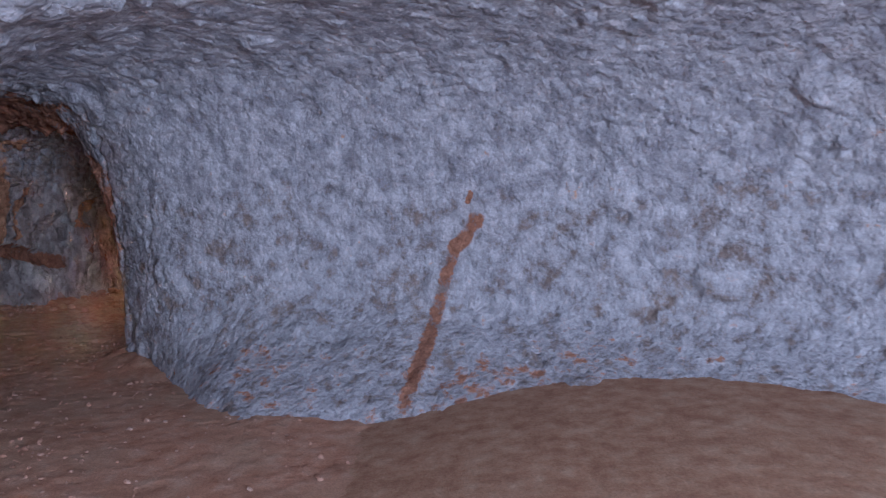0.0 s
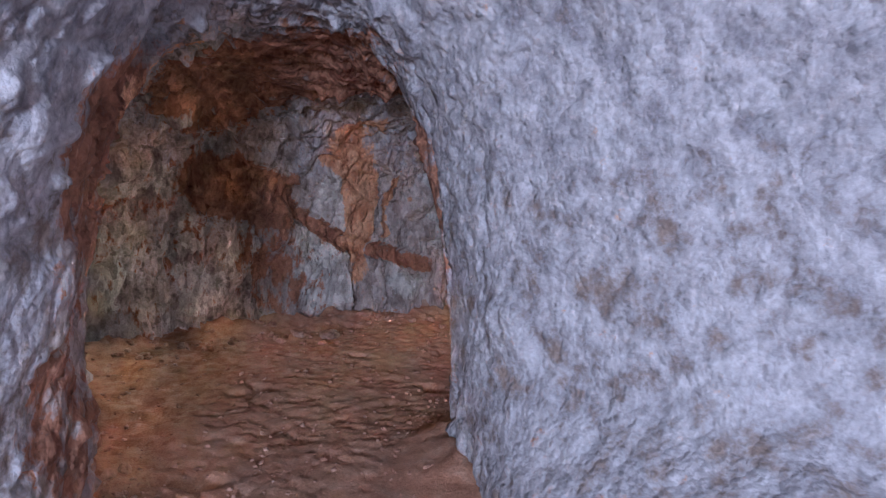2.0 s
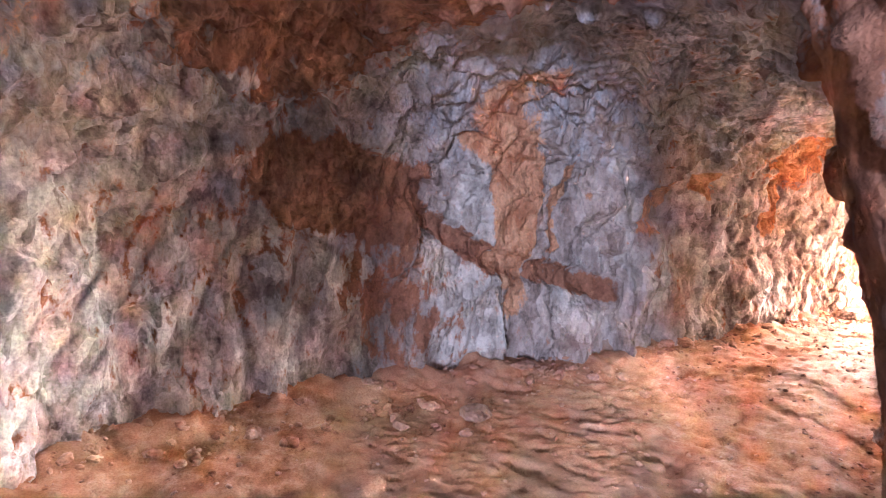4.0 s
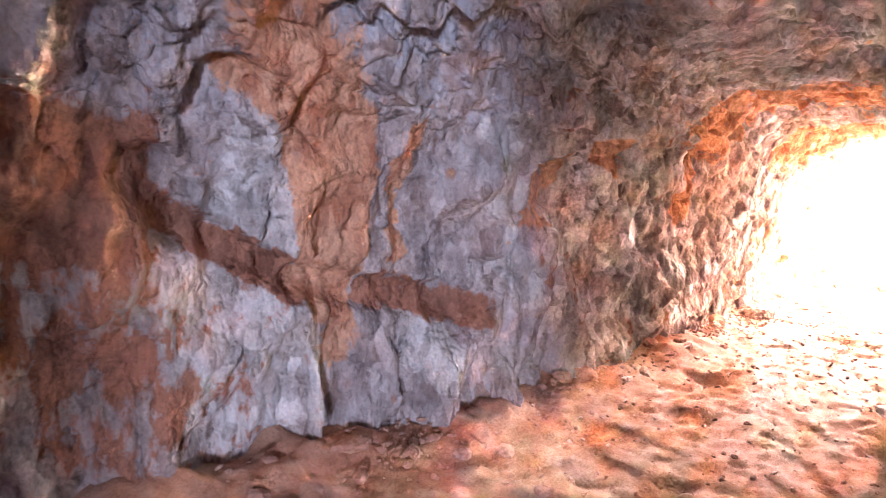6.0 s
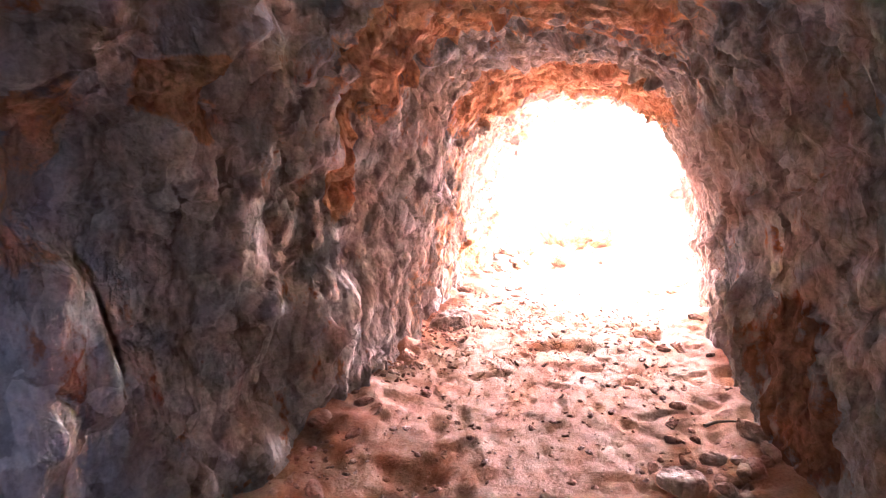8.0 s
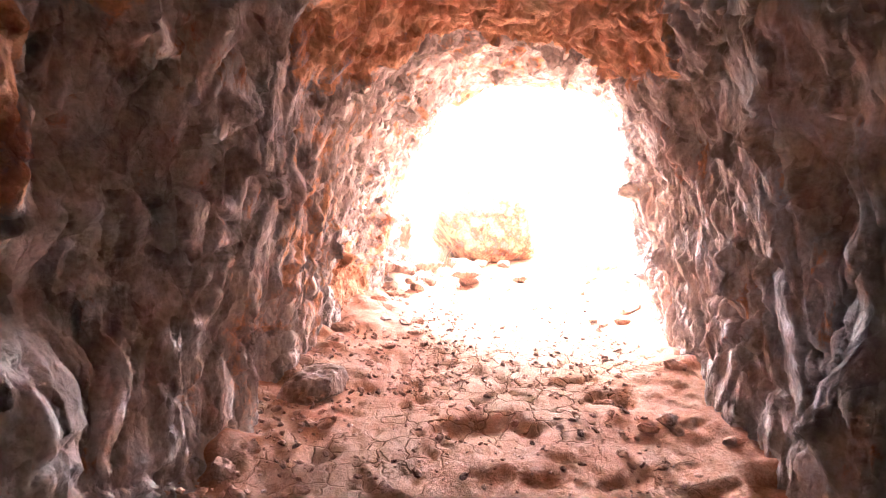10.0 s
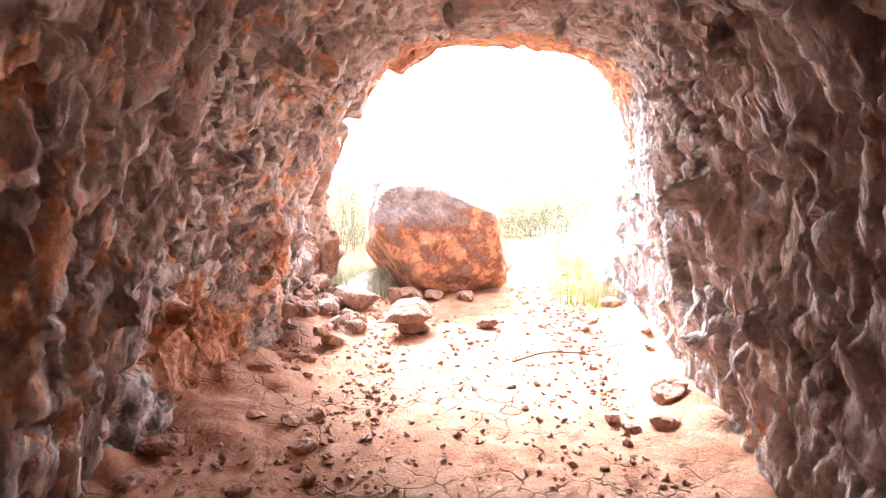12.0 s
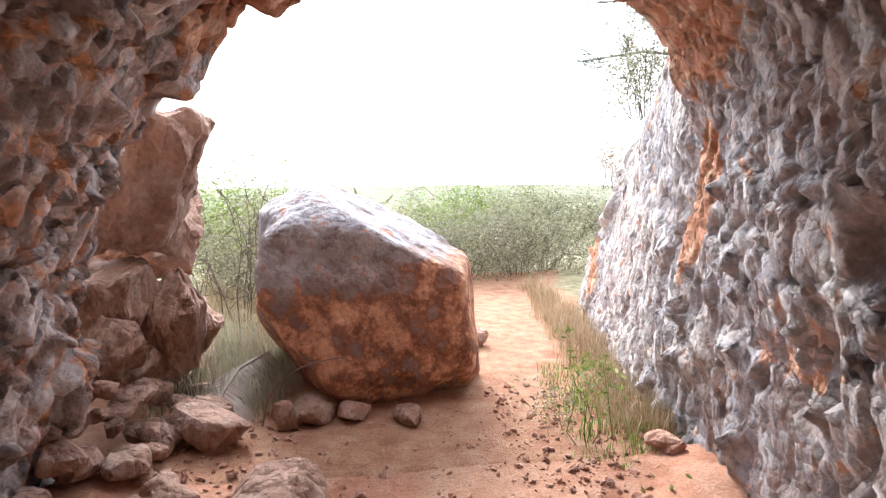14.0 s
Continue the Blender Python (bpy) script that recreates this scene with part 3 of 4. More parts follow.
def ground():
    n = 260
    t = np.linspace(-1, 1, n)
    ax = np.sign(t) * (np.abs(t) * 13 + np.abs(t) ** 7 * 2600)
    X, Y = np.meshgrid(ax - 3.5, ax + 22, indexing="ij")
    x, y = X.ravel(), Y.ravel()
    me = big_mesh("ground", np.stack([x, y, land(x, y)], 1), grid_faces(n, n))
    p = np.stack([x, y, x * 0], 1)
    lane = np.exp(-((x + 2.75 - 0.12 * (y - 19)) / 0.75) ** 2) * (y < 27)
    green = smooth(y, 19.4, 22.5) * (1 - lane) + smooth(y, 25, 28)
    v = np.zeros((len(x), 4))
    v[:, 0] = np.clip(green + 0.5 * fbm(p * 1.2, 3, 87) * (green > 0.05), 0, 1)
    v[:, 1] = smooth(y, 60, 250)
    paint(me, v)
    me.materials.append(LAND)
    tagged(new("ground", me), "red earth lane among dry grass falling to a scrubby plain", "ground", kind="structure")


ground()


def hill():
    nx, ny = 150, 130
    X, Y = np.meshgrid(np.linspace(-24, 18, nx), np.linspace(-13, 22, ny), indexing="ij")
    x, y = X.ravel(), Y.ravel()
    p = np.stack([x, y, x * 0], 1)
    front = 17.6 + 3.0 * smooth(x, -1, 4)
    # unseen height, raised to keep sky light off the boulder's near face
    z = (8.5 + 1.5 * fbm(p * 0.25, 3, 22)) * smooth(front - y, -1.2, 0.8) * smooth(x, -24, -17) * smooth(-x, -18, -10) * smooth(y, -13, -7)
    z += 0.25 * fbm(p * 1.6, 3, 25) - 0.3
    f = grid_faces(nx, ny)
    c = p[f].mean(1)
    keep = ~((c[:, 0] > -7.2) & (c[:, 0] < -0.2) & (c[:, 1] > 17.2))
    me = big_mesh("hillside", np.stack([x, y, z], 1), f[keep])
    v = np.zeros((len(x), 4))
    v[:, 0] = 0.6
    paint(me, v)
    me.materials.append(LAND)
    tagged(new("hillside", me), "scrub covered rocky hill over the tunnel", "hill", kind="structure")


hill()


def cliff():
    """the rock bank that goes on outside the mouth"""
    rows = [(-2.3, 17.9, 3.2, 0.2), (-2.3, 18.8, 2.7, 0.25), (-2.15, 19.8, 2.3, 0.35), (-1.95, 21.0, 1.9, 0.55), (-1.7, 22.4, 1.35, 0.8), (-1.0, 24.0, 0.9, 1.2), (0.6, 26.0, 0.5, 1.2)]
    nu, nv = 300, 130
    st = spline(rows, nu)
    k = np.linspace(0, 1, nv)[None, :]
    up = np.minimum(k / 0.62, 1)
    back = np.maximum(k - 0.62, 0) / 0.38
    x = st[:, 0:1] + st[:, 3:4] * up ** 1.3 + 2.5 * back
    y = st[:, 1:2] - 0.1 * up - 0.4 * back
    z = -0.2 + (st[:, 2:3] + 0.2) * np.sin(up * np.pi / 2) + 0.5 * back
    g = np.stack([x, y, z], 2)
    p = g.reshape(-1, 3)
    q = p + normals(g).reshape(-1, 3) * (1.3 * rock_relief(p, 0.95))[:, None]
    me = big_mesh("cliff", q, grid_faces(nu, nv, True), False)
    v = stains_and_light(q)
    v[:, 3] = np.clip(v[:, 3] + 0.1, 0, 1)
    v[:, 1] = np.clip(v[:, 1] + 0.2, 0, 1)
    paint(me, v)
    me.materials.append(MOUTH_LIT)
    tagged(new("cliff", me), "weathered grey and orange limestone bank beside the lane", "cliff", kind="structure")


cliff()


# ---------- rocks ----------
def rock_mesh(name, size, k, detail=3, cuts=9, planes=None, worn=0.018, rough=0.05):
    """a broken stone: a ball cut by planes, edges worn"""
    rng = np.random.RandomState(k)
    bm = bmesh.new()
    bmesh.ops.create_icosphere(bm, subdivisions=detail, radius=1.0)
    v = np.array([q.co for q in bm.verts])
    if planes is None:
        nrm = rng.normal(size=(cuts, 3))
        nrm = np.vstack([nrm / np.linalg.norm(nrm, axis=1, keepdims=True), [[0, 0, 1], [0, 0, -1]]])
        dist = np.r_[rng.uniform(0.62, 0.95, cuts), rng.uniform(0.6, 0.9, 2)]
    else:
        nrm = np.array([q[:3] for q in planes], float)
        ln = np.linalg.norm(nrm, axis=1, keepdims=True)
        nrm, dist = nrm / ln, np.array([q[3] for q in planes])
    dots = v @ nrm.T
    cand = np.where(dots > 0.05, dist / np.maximum(dots, 0.05), 9.0)
    cand = np.hstack([cand, np.full((len(v), 1), 1.25)])
    r = -worn * np.log(np.exp(-cand / worn).sum(1))
    p = v * r[:, None]
    b, gb = facets(p * 2.4 + k, k + 20)
    p = p * (1 + rough * b + 0.6 * rough * fbm(p * 5 + k, 3, k))[:, None] * np.array(size) / 2
    for q, c in zip(bm.verts, p):
        q.co = c
    me = bpy.data.meshes.new(name)
    bm.to_mesh(me)
    bm.free()
    return me


def rock(name, size, where, k, label, category="rock", material=None, group="", **kw):
    me = rock_mesh(name, size, k, **kw)
    me.materials.append(material or STONE)
    ob = new(name, me)
    ob.matrix_world = where
    return tagged(ob, label, category, group)


def big_boulder():
    planes = [(0, -1, 0.10, 0.86), (0.25, -1, -0.1, 0.92), (-0.3, -1, 0.05, 0.93), (1, -0.25, 0.1, 0.94), (1, 0.6, 0, 0.95), (-1, -0.1, 0.05, 0.92), (-1, -0.3, -0.75, 0.80),
              (0.46, -0.12, 1, 0.66), (-0.6, -0.25, 1, 1.02), (0.1, -0.75, 1, 0.98), (0, 0, -1, 0.95), (0.2, -0.6, -1, 0.95), (0, 1, 0.1, 0.95), (1, -0.4, 0.9, 0.98)]
    me = rock_mesh("boulder", (1.5, 1.3, 1.55), 5, 6, planes=planes, worn=0.03, rough=0.05)
    p = np.array([q.co for q in me.vertices])
    top = smooth(p[:, 2] + 0.5 * fbm(p * 2.2, 4, 12) - 0.12 * p[:, 0], -0.05, 0.5)
    v = np.zeros((len(p), 4))
    v[:, 0] = np.clip(0.62 + 0.35 * fbm(p * 1.6 + 4, 3, 19) - 0.6 * top, 0, 1)
    v[:, 2] = np.clip(0.75 - 0.6 * top, 0, 1)
    v[:, 3] = np.clip(0.75 * top, 0, 1)
    v[:, 1] = np.clip(0.2 * top + 0.6 * fbm(p * 2.5, 3, 17) - 0.1, 0, 1) * top
    paint(me, v)
    me.materials.append(BOULDER)
    ob = new("boulder", me)
    ob.matrix_world = pose(-3.92, 19.72, 0.6, 0, 0, 4)
    tagged(ob, "large boulder with grey weathered top and orange brown sides", "boulder")


big_boulder()
# ---------- loose stones ----------
rock("stone", (0.38, 0.29, 0.17), pose(-4.2, 17.92, 0.165, 4, -6, 20), 21, "flat brown stone balanced on a smaller one", "stone", detail=4, group="cairn")
rock("stone", (0.24, 0.22, 0.14), pose(-4.14, 17.9, 0.045, 0, 0, 70), 22, "brown stone under a flat cap stone", "stone", detail=4, group="cairn")
rock("stone", (0.19, 0.13, 0.10), pose(-3.55, 17.98, 0.04, 0, 0, 10), 23, "small orange stone on the bare earth lane", "stone")
rock("stone", (0.42, 0.28, 0.24), pose(-4.68, 18.85, 0.08, 0, 8, -25), 24, "pale brown stone lying by the dry palm frond", "stone", detail=4)
rock("stone", (0.26, 0.2, 0.17), pose(-4.78, 19.08, 0.07, 0, 8, -25), 25, "orange brown stone lying by the dry palm frond", "stone")
for kk, (x, y, w, h) in enumerate([(-4.32, 18.98, 0.14, 0.22), (-4.2, 19.1, 0.26, 0.18), (-3.95, 19.1, 0.19, 0.14), (-3.65, 19.0, 0.18, 0.13), (-3.1, 20.6, 0.25, 0.22)]):
    rock("stone", (w, w * 0.9, h), pose(x, y, h * 0.32, 0, 0, 40 * kk), 40 + kk, "reddish stone at the foot of the boulder", "stone", group="stones by the boulder")
rock("stone", (0.21, 0.2, 0.16), pose(-3.6, 11.78, 0.0, 0, 0, 30), 31, "dark brown stone on the tunnel floor", "stone", detail=4)
rock("stone", (0.4, 0.36, 0.26), pose(-5.2, 14.5, 0.06, 0, 0, 60), 33, "grey brown stone fallen at the foot of the wall", "stone", detail=4)
rock("stone", (0.36, 0.3, 0.28), pose(-6.25, 10.1, 0.06, 0, 0, 10), 34, "brown stone fallen at the foot of the wall", "stone", detail=4)


def scatter_stones():
    rng = np.random.RandomState(8)
    kinds = [rock_mesh("stone", (1, 0.8, 0.6), 200 + i, 2) for i in range(9)]
    for me in kinds:
        me.materials.append(CHIPS)
    count = 0
    while count < 135:
        s = rng.uniform(0.12, 1.0) * step[-1]
        st = [np.interp(s, step, ST[:, i]) for i in range(5)]
        w = math.hypot(st[2] - st[0], st[3] - st[1])
        off = abs(rng.normal(0, 0.28)) + 0.06
        west = rng.rand() < 0.62
        k = off / w if west else 1 - off / w
        x, y = st[0] * (1 - k) + st[2] * k, st[1] * (1 - k) + st[3] * k
        if x > -2.6 and y < 9 and rng.rand() < 0.8:
            continue
        size = rng.uniform(0.06, 0.15) * (1.7 if off < 0.3 and rng.rand() < 0.3 else 1)
        ob = new("stone", kinds[count % 9])
        rise = 0.12 * max(0, 1 - off / 0.6) if west else 0.07 * max(0, 1 - off / 0.4)
        ob.matrix_world = pose(x, y, rise + size * 0.15 + float(earth(np.array([x]), np.array([y]))[0]), *rng.uniform(-25, 25, 2), rng.uniform(0, 360)) @ Matrix.Scale(size, 4)
        tagged(ob, "reddish brown stone among rubble along the tunnel wall", "stone", "rubble stones")
        count += 1


scatter_stones()


def heap(cx, cy, n, k, spread=0.22):
    rng = np.random.RandomState(k)
    kinds = [rock_mesh("stone", (1, 0.85, 0.7), 260 + i, 2) for i in range(5)]
    for me in kinds:
        me.materials.append(CHIPS)
    for i in range(n):
        ob = new("stone", kinds[i % 5])
        s = rng.uniform(0.05, 0.14)
        x, y = cx + rng.normal(0, spread), cy + rng.normal(0, spread * 1.3)
        ob.matrix_world = pose(x, y, float(earth(np.array([x]), np.array([y]))[0]) + 0.02 + s * 0.2, *rng.uniform(-25, 25, 2), rng.uniform(0, 360)) @ Matrix.Scale(s, 4)
        tagged(ob, "brown clod in a small heap on the tunnel floor", "stone", "small rubble heap")


heap(-3.3, 11.75, 16, 3)
heap(-6.2, 7.0, 18, 4, 0.3)
heap(-6.5, 5.6, 24, 6, 0.28)
heap(-5.9, 9.3, 14, 5, 0.3)


def rubble(name, spots, sizes, k, label, material=STONE, detail=1):
    rng = np.random.RandomState(k)
    base = [rock_mesh("chip", (1, 0.8, 0.55), 300 + i, detail) for i in range(6)]
    bv = [np.array([q.co for q in m.vertices]) for m in base]
    bf = [np.array([list(q.vertices) for q in m.polygons]) for m in base]
    V, F, n = [], [], 0
    for (x, y, z), s in zip(spots, sizes):
        i = rng.randint(6)
        e = Euler(rng.uniform(0, 6.28, 3) * np.array([0.12, 0.12, 1])).to_matrix()
        V.append(bv[i] @ np.array(e).T * s + np.array([x, y, z + 0.12 * s]))
        F.append(bf[i] + n)
        n += len(bv[i])
    for m in base:
        bpy.data.meshes.remove(m)
    ob = new(name, mesh_of(name, np.vstack(V), np.vstack(F)))
    ob.data.materials.append(material)
    return tagged(ob, label, "gravel", kind="stuff")


def gravel():
    rng = np.random.RandomState(5)
    spots, sizes = [], []
    for _ in range(17000):
        s = (0.2 + 0.8 * rng.rand() ** 0.75) * step[-1]
        st = [np.interp(s, step, ST[:, i]) for i in range(5)]
        k = rng.rand()
        edge = min(k, 1 - k)
        if rng.rand() > 0.18 + 0.9 * math.exp(-(edge / 0.17) ** 2):
            continue
        x, y = st[0] * (1 - k) + st[2] * k, st[1] * (1 - k) + st[3] * k
        w = math.hypot(st[2] - st[0], st[3] - st[1])
        rise = 0.11 * max(0, 1 - k * w / 0.6)
        spots.append((x, y, rise)), sizes.append(0.018 + 0.05 * rng.rand() ** 3)
    for _ in range(5200):
        x, y = rng.uniform(-5.3, -2.2), rng.uniform(14.5, 19.6)
        mid = abs(x + 3.7) < 0.55
        if mid and rng.rand() < 0.75:
            continue
        spots.append((x, y, 0)), sizes.append(0.014 + (0.025 if mid else 0.045) * rng.rand() ** 3)
    xs = np.array(spots)
    xs[:, 2] += earth(xs[:, 0], xs[:, 1])
    rubble("gravel", xs, sizes, 6, "reddish stone chips strewn over the floor", CHIPS)


gravel()


def left_pile():
    """stacked blocks and a rubble slope just outside the mouth"""
    rows = [((-5.25, 19.35, 1.36), (0.85, 0.8, 1.0), 51, (0, 12, 20)), ((-5.55, 20.3, 1.15), (0.9, 0.9, 1.1), 52, (0, 0, 0)), ((-5.05, 19.5, 0.52), (0.36, 0.4, 0.85), 53, (0, 0, 15)),
            ((-5.45, 19.2, 0.62), (0.6, 0.6, 0.7), 54, (0, 0, 50)), ((-5.2, 18.95, 0.48), (0.34, 0.3, 0.36), 55, (15, 20, 30)), ((-5.45, 18.9, 0.8), (0.3, 0.3, 0.26), 56, (0, 10, 0)),
            ((-5.6, 18.6, 0.35), (0.7, 0.6, 0.6), 57, (0, 0, 0)), ((-5.5, 19.9, 0.3), (0.9, 0.9, 0.7), 58, (0, 0, 30)), ((-5.5, 19.0, 2.1), (0.9, 0.7, 0.9), 59, (0, 0, 30))]
    for c, size, k, turn in rows:
        rock("rock", size, pose(*c, *turn), k, "angular grey brown limestone block stacked beside the mouth", "rock", group="blocks beside the mouth", detail=5, cuts=11, rough=0.12)
    rng = np.random.RandomState(17)
    kinds = [rock_mesh("stone", (1, 0.8, 0.6), 230 + i, 3) for i in range(8)]
    for me in kinds:
        me.materials.append(STONE)
    for i in range(70):
        y = rng.uniform(17.4, 19.6)
        h = rng.rand()
        x = -4.55 - 0.75 * h + rng.normal(0, 0.06) - 0.12 * (y - 17)
        s = rng.uniform(0.1, 0.27)
        ob = new("stone", kinds[i % 8])
        ob.matrix_world = pose(x, y, 0.02 + 0.62 * h ** 1.3, *rng.uniform(-30, 30, 2), rng.uniform(0, 360)) @ Matrix.Scale(s, 4)
        tagged(ob, "grey brown angular stone in the rubble slope by the mouth", "stone", "rubble slope stones")


left_pile()

# added block that stands in for a dark rectangle in the floor
rock("stone", (0.34, 0.26, 0.16), pose(-5.6, 7.5, -0.05, 0, 0, 15), 61, "flat dark brown block standing in for a dark rectangle in the tunnel floor", "stone", detail=3)
# ---------- plants ----------
def leaf_material(name, dark, light, through_light=0.25):
    m, n, l, b = mat(name)
    r = n.new("ShaderNodeNewGeometry")
    col = ramp(n, l, r.outputs["Random Per Island"], [(0.1, dark), (0.9, light)])
    l.new(col, b.inputs["Base Color"])
    b.inputs["Roughness"].default_value = 0.65
    tr = n.new("ShaderNodeBsdfTranslucent")
    l.new(col, tr.inputs[0])
    mx = n.new("ShaderNodeMixShader")
    mx.inputs[0].default_value = through_light
    l.new(b.outputs[0], mx.inputs[1])
    l.new(tr.outputs[0], mx.inputs[2])
    l.new(mx.outputs[0], n["Material Output"].inputs[0])
    return m


GREEN = leaf_material("fresh_leaf", (0.13, 0.20, 0.04), (0.34, 0.44, 0.11), 0.4)
OLIVE = leaf_material("scrub_leaf", (0.17, 0.175, 0.10), (0.42, 0.41, 0.28), 0.4)
STRAW = leaf_material("dry_grass", (0.32, 0.22, 0.12), (0.58, 0.47, 0.31))
PALE = leaf_material("grey_leaf", (0.20, 0.20, 0.13), (0.44, 0.42, 0.30), 0.4)
PINE = leaf_material("pine_needle", (0.035, 0.06, 0.025), (0.09, 0.13, 0.05), 0.1)
WHITE = leaf_material("white_flower", (0.55, 0.55, 0.50), (0.75, 0.75, 0.70))


def bark_material():
    m, n, l, b = mat("grey_bark")
    v = coords(n, l, (1, 1, 0.3))
    f = node_noise(n, l, v, 40, 5)
    l.new(ramp(n, l, f, [(0.3, (0.06, 0.045, 0.035)), (0.7, (0.20, 0.165, 0.13))]), b.inputs["Base Color"])
    b.inputs["Roughness"].default_value = 0.9
    bump(n, l, b, f, 0.6, 0.01)
    return m


BARK = bark_material()


def frond_material():
    m, n, l, b = mat("dry_palm")
    r = n.new("ShaderNodeNewGeometry")
    l.new(ramp(n, l, r.outputs["Random Per Island"], [(0.1, (0.15, 0.10, 0.08)), (0.9, (0.28, 0.21, 0.17))]), b.inputs["Base Color"])
    b.inputs["Roughness"].default_value = 0.7
    return m


DRY = frond_material()


def tube(V, F, pts, r0, r1, sides=5):
    pts = np.array(pts, float)
    base = len(V)
    for i, c in enumerate(pts):
        d = pts[min(i + 1, len(pts) - 1)] - pts[max(i - 1, 0)]
        d = d / max(np.linalg.norm(d), 1e-9)
        a = np.cross(d, (0.3, 0.9, 0.2))
        a /= max(np.linalg.norm(a), 1e-9)
        b = np.cross(d, a)
        r = r0 + (r1 - r0) * i / (len(pts) - 1)
        for j in range(sides):
            t = 2 * math.pi * j / sides
            V.append(c + r * (a * math.cos(t) + b * math.sin(t)))
    for i in range(len(pts) - 1):
        for j in range(sides):
            k = (j + 1) % sides
            F.append((base + i * sides + j, base + i * sides + k, base + (i + 1) * sides + k, base + (i + 1) * sides + j))


def leaves(blocks, centre, n, size, spread, rng, slim=0.35):
    """n leaf blades round a point, added to blocks as rows of four corners"""
    if n < 1:
        return
    c = np.asarray(centre) + rng.normal(0, 1, (n, 3)) * spread
    d = rng.normal(0, 1, (n, 3))
    d[:, 2] = np.abs(d[:, 2]) * 0.8
    d /= np.linalg.norm(d, axis=1, keepdims=True)
    e = rng.normal(0, 1, (n, 3))
    s = e - d * (e * d).sum(1, keepdims=True)
    s /= np.maximum(np.linalg.norm(s, axis=1, keepdims=True), 1e-9)
    L = size * rng.uniform(0.6, 1.3, (n, 1))
    m = c + d * L * 0.5
    blocks.append(np.stack([c, m + s * L * slim * 0.5, c + d * L, m - s * L * slim * 0.5], 1).reshape(-1, 3))


def leaf_mesh(name, blocks):
    v = np.vstack(blocks)
    return big_mesh(name, v, np.arange(len(v)).reshape(-1, 4), False)


def shrub(name, where, height, width, k, leaf, label, category="bush", stem=None, stems=14, twigs=9, per=30, size=0.055, slim=0.35, bare=False, upright=0.5):
    rng = np.random.RandomState(k)
    SV, SF, LB = [], [], []
    for _ in range(stems):
        a, lean = rng.uniform(0, 6.28), rng.uniform(0.1, 1.0)
        end = np.array([math.cos(a) * width * 0.5 * lean, math.sin(a) * width * 0.5 * lean, height * (1 - (1 - upright) * lean) * rng.uniform(0.7, 1.05)])
        mid = end * np.array([0.35, 0.35, 0.55]) + rng.normal(0, 0.04, 3) * width
        foot = np.array([math.cos(a), math.sin(a), 0]) * width * 0.2 * rng.rand()
        end, mid = end + foot, mid + foot
        tube(SV, SF, [foot, (foot + mid) * 0.5 + rng.normal(0, 0.03, 3), mid, (mid + end) / 2 + rng.normal(0, 0.05, 3), end], 0.005 * height, 0.0014 * height, 4)
        for _ in range(twigs):
            t = rng.uniform(0.2, 1.0)
            q = foot + (mid - foot) * t / 0.35 if t < 0.35 else mid + (end - mid) * (t - 0.35) / 0.65
            tip = q + rng.normal(0, 0.16, 3) * np.array([width, width, height]) * 0.7
            tip[2] = max(tip[2], 0.05)
            tube(SV, SF, [q, (q + tip) / 2 + rng.normal(0, 0.015, 3), tip], 0.0035 * height, 0.001 * height, 3)
            if not bare:
                leaves(LB, tip, per, size, 0.085 * width, rng, slim)
                leaves(LB, (q + tip) / 2, per // 2, size, 0.05 * width, rng, slim)
    root = new(name)
    root.matrix_world = pose(*where)
    twiggy = [("branchwork", mesh_of("branchwork", SV, SF), stem or BARK)]
    if LB:
        twiggy.append(("foliage", leaf_mesh("foliage", LB), leaf))
    for nm, me, m in twiggy:
        me.materials.append(m)
        new(nm, me).parent = root
    return tagged(root, label, category)


def gz(x, y):
    return float(land(np.array([float(x)]), np.array([float(y)]))[0])


def bush_at(name, x, y, h, w, k, leaf, label, **kw):
    return shrub(name, (x, y, kw.pop("z", gz(x, y)) - 0.03), h, w, k, leaf, label, **kw)


bush_at("bush", -2.3, 27.0, 1.75, 2.2, 1, GREEN, "bright green feathery bush beside the lane", stems=26, per=50, size=0.075, slim=0.12, upright=0.85)
bush_at("bush", -2.75, 24.6, 1.15, 2.1, 2, PALE, "grey green open scrub bush behind the boulder", stems=22, per=34, size=0.05)
bush_at("bush", -1.9, 24.8, 1.35, 1.9, 3, OLIVE, "olive green scrub bush at the foot of the bank", stems=20, per=36, size=0.055)
bush_at("bush", -1.1, 26.2, 1.8, 2.1, 4, OLIVE, "olive green scrub bush on the rocky bank", stems=20, per=38, size=0.055)
bush_at("bush", -3.9, 25.6, 0.85, 2.2, 5, PALE, "low grey green scrub bush in dry grass", stems=18, per=30, size=0.05)
bush_at("bush", -5.05, 21.2, 1.55, 1.50, 6, OLIVE, "thin twiggy shrub with dark stems beside the boulder", stems=9, twigs=8, per=4, size=0.035)
bush_at("bush", -5.35, 22.6, 1.35, 1.8, 7, PALE, "pale green scrub bush behind the rocks", stems=18, per=36, size=0.05)
bush_at("bush", -6.1, 24.0, 1.6, 2.3, 8, GREEN, "yellow green scrub bush behind the rocks", stems=18, per=36, size=0.055)
bush_at("bush", -4.7, 24.2, 1.0, 1.9, 9, OLIVE, "olive scrub bush among dry grass", stems=18, per=36, size=0.05)
bush_at("bush", -1.45, 21.2, 1.1, 1.0, 10, OLIVE, "dark green bush rooted on the rock bank", stems=14, per=20, size=0.04, z=1.95)
bush_at("bush", -1.3, 22.4, 0.69, 1.00, 11, STRAW, "dry brown tuft bush on the rock bank", stems=14, per=14, size=0.06, slim=0.1, z=1.3)
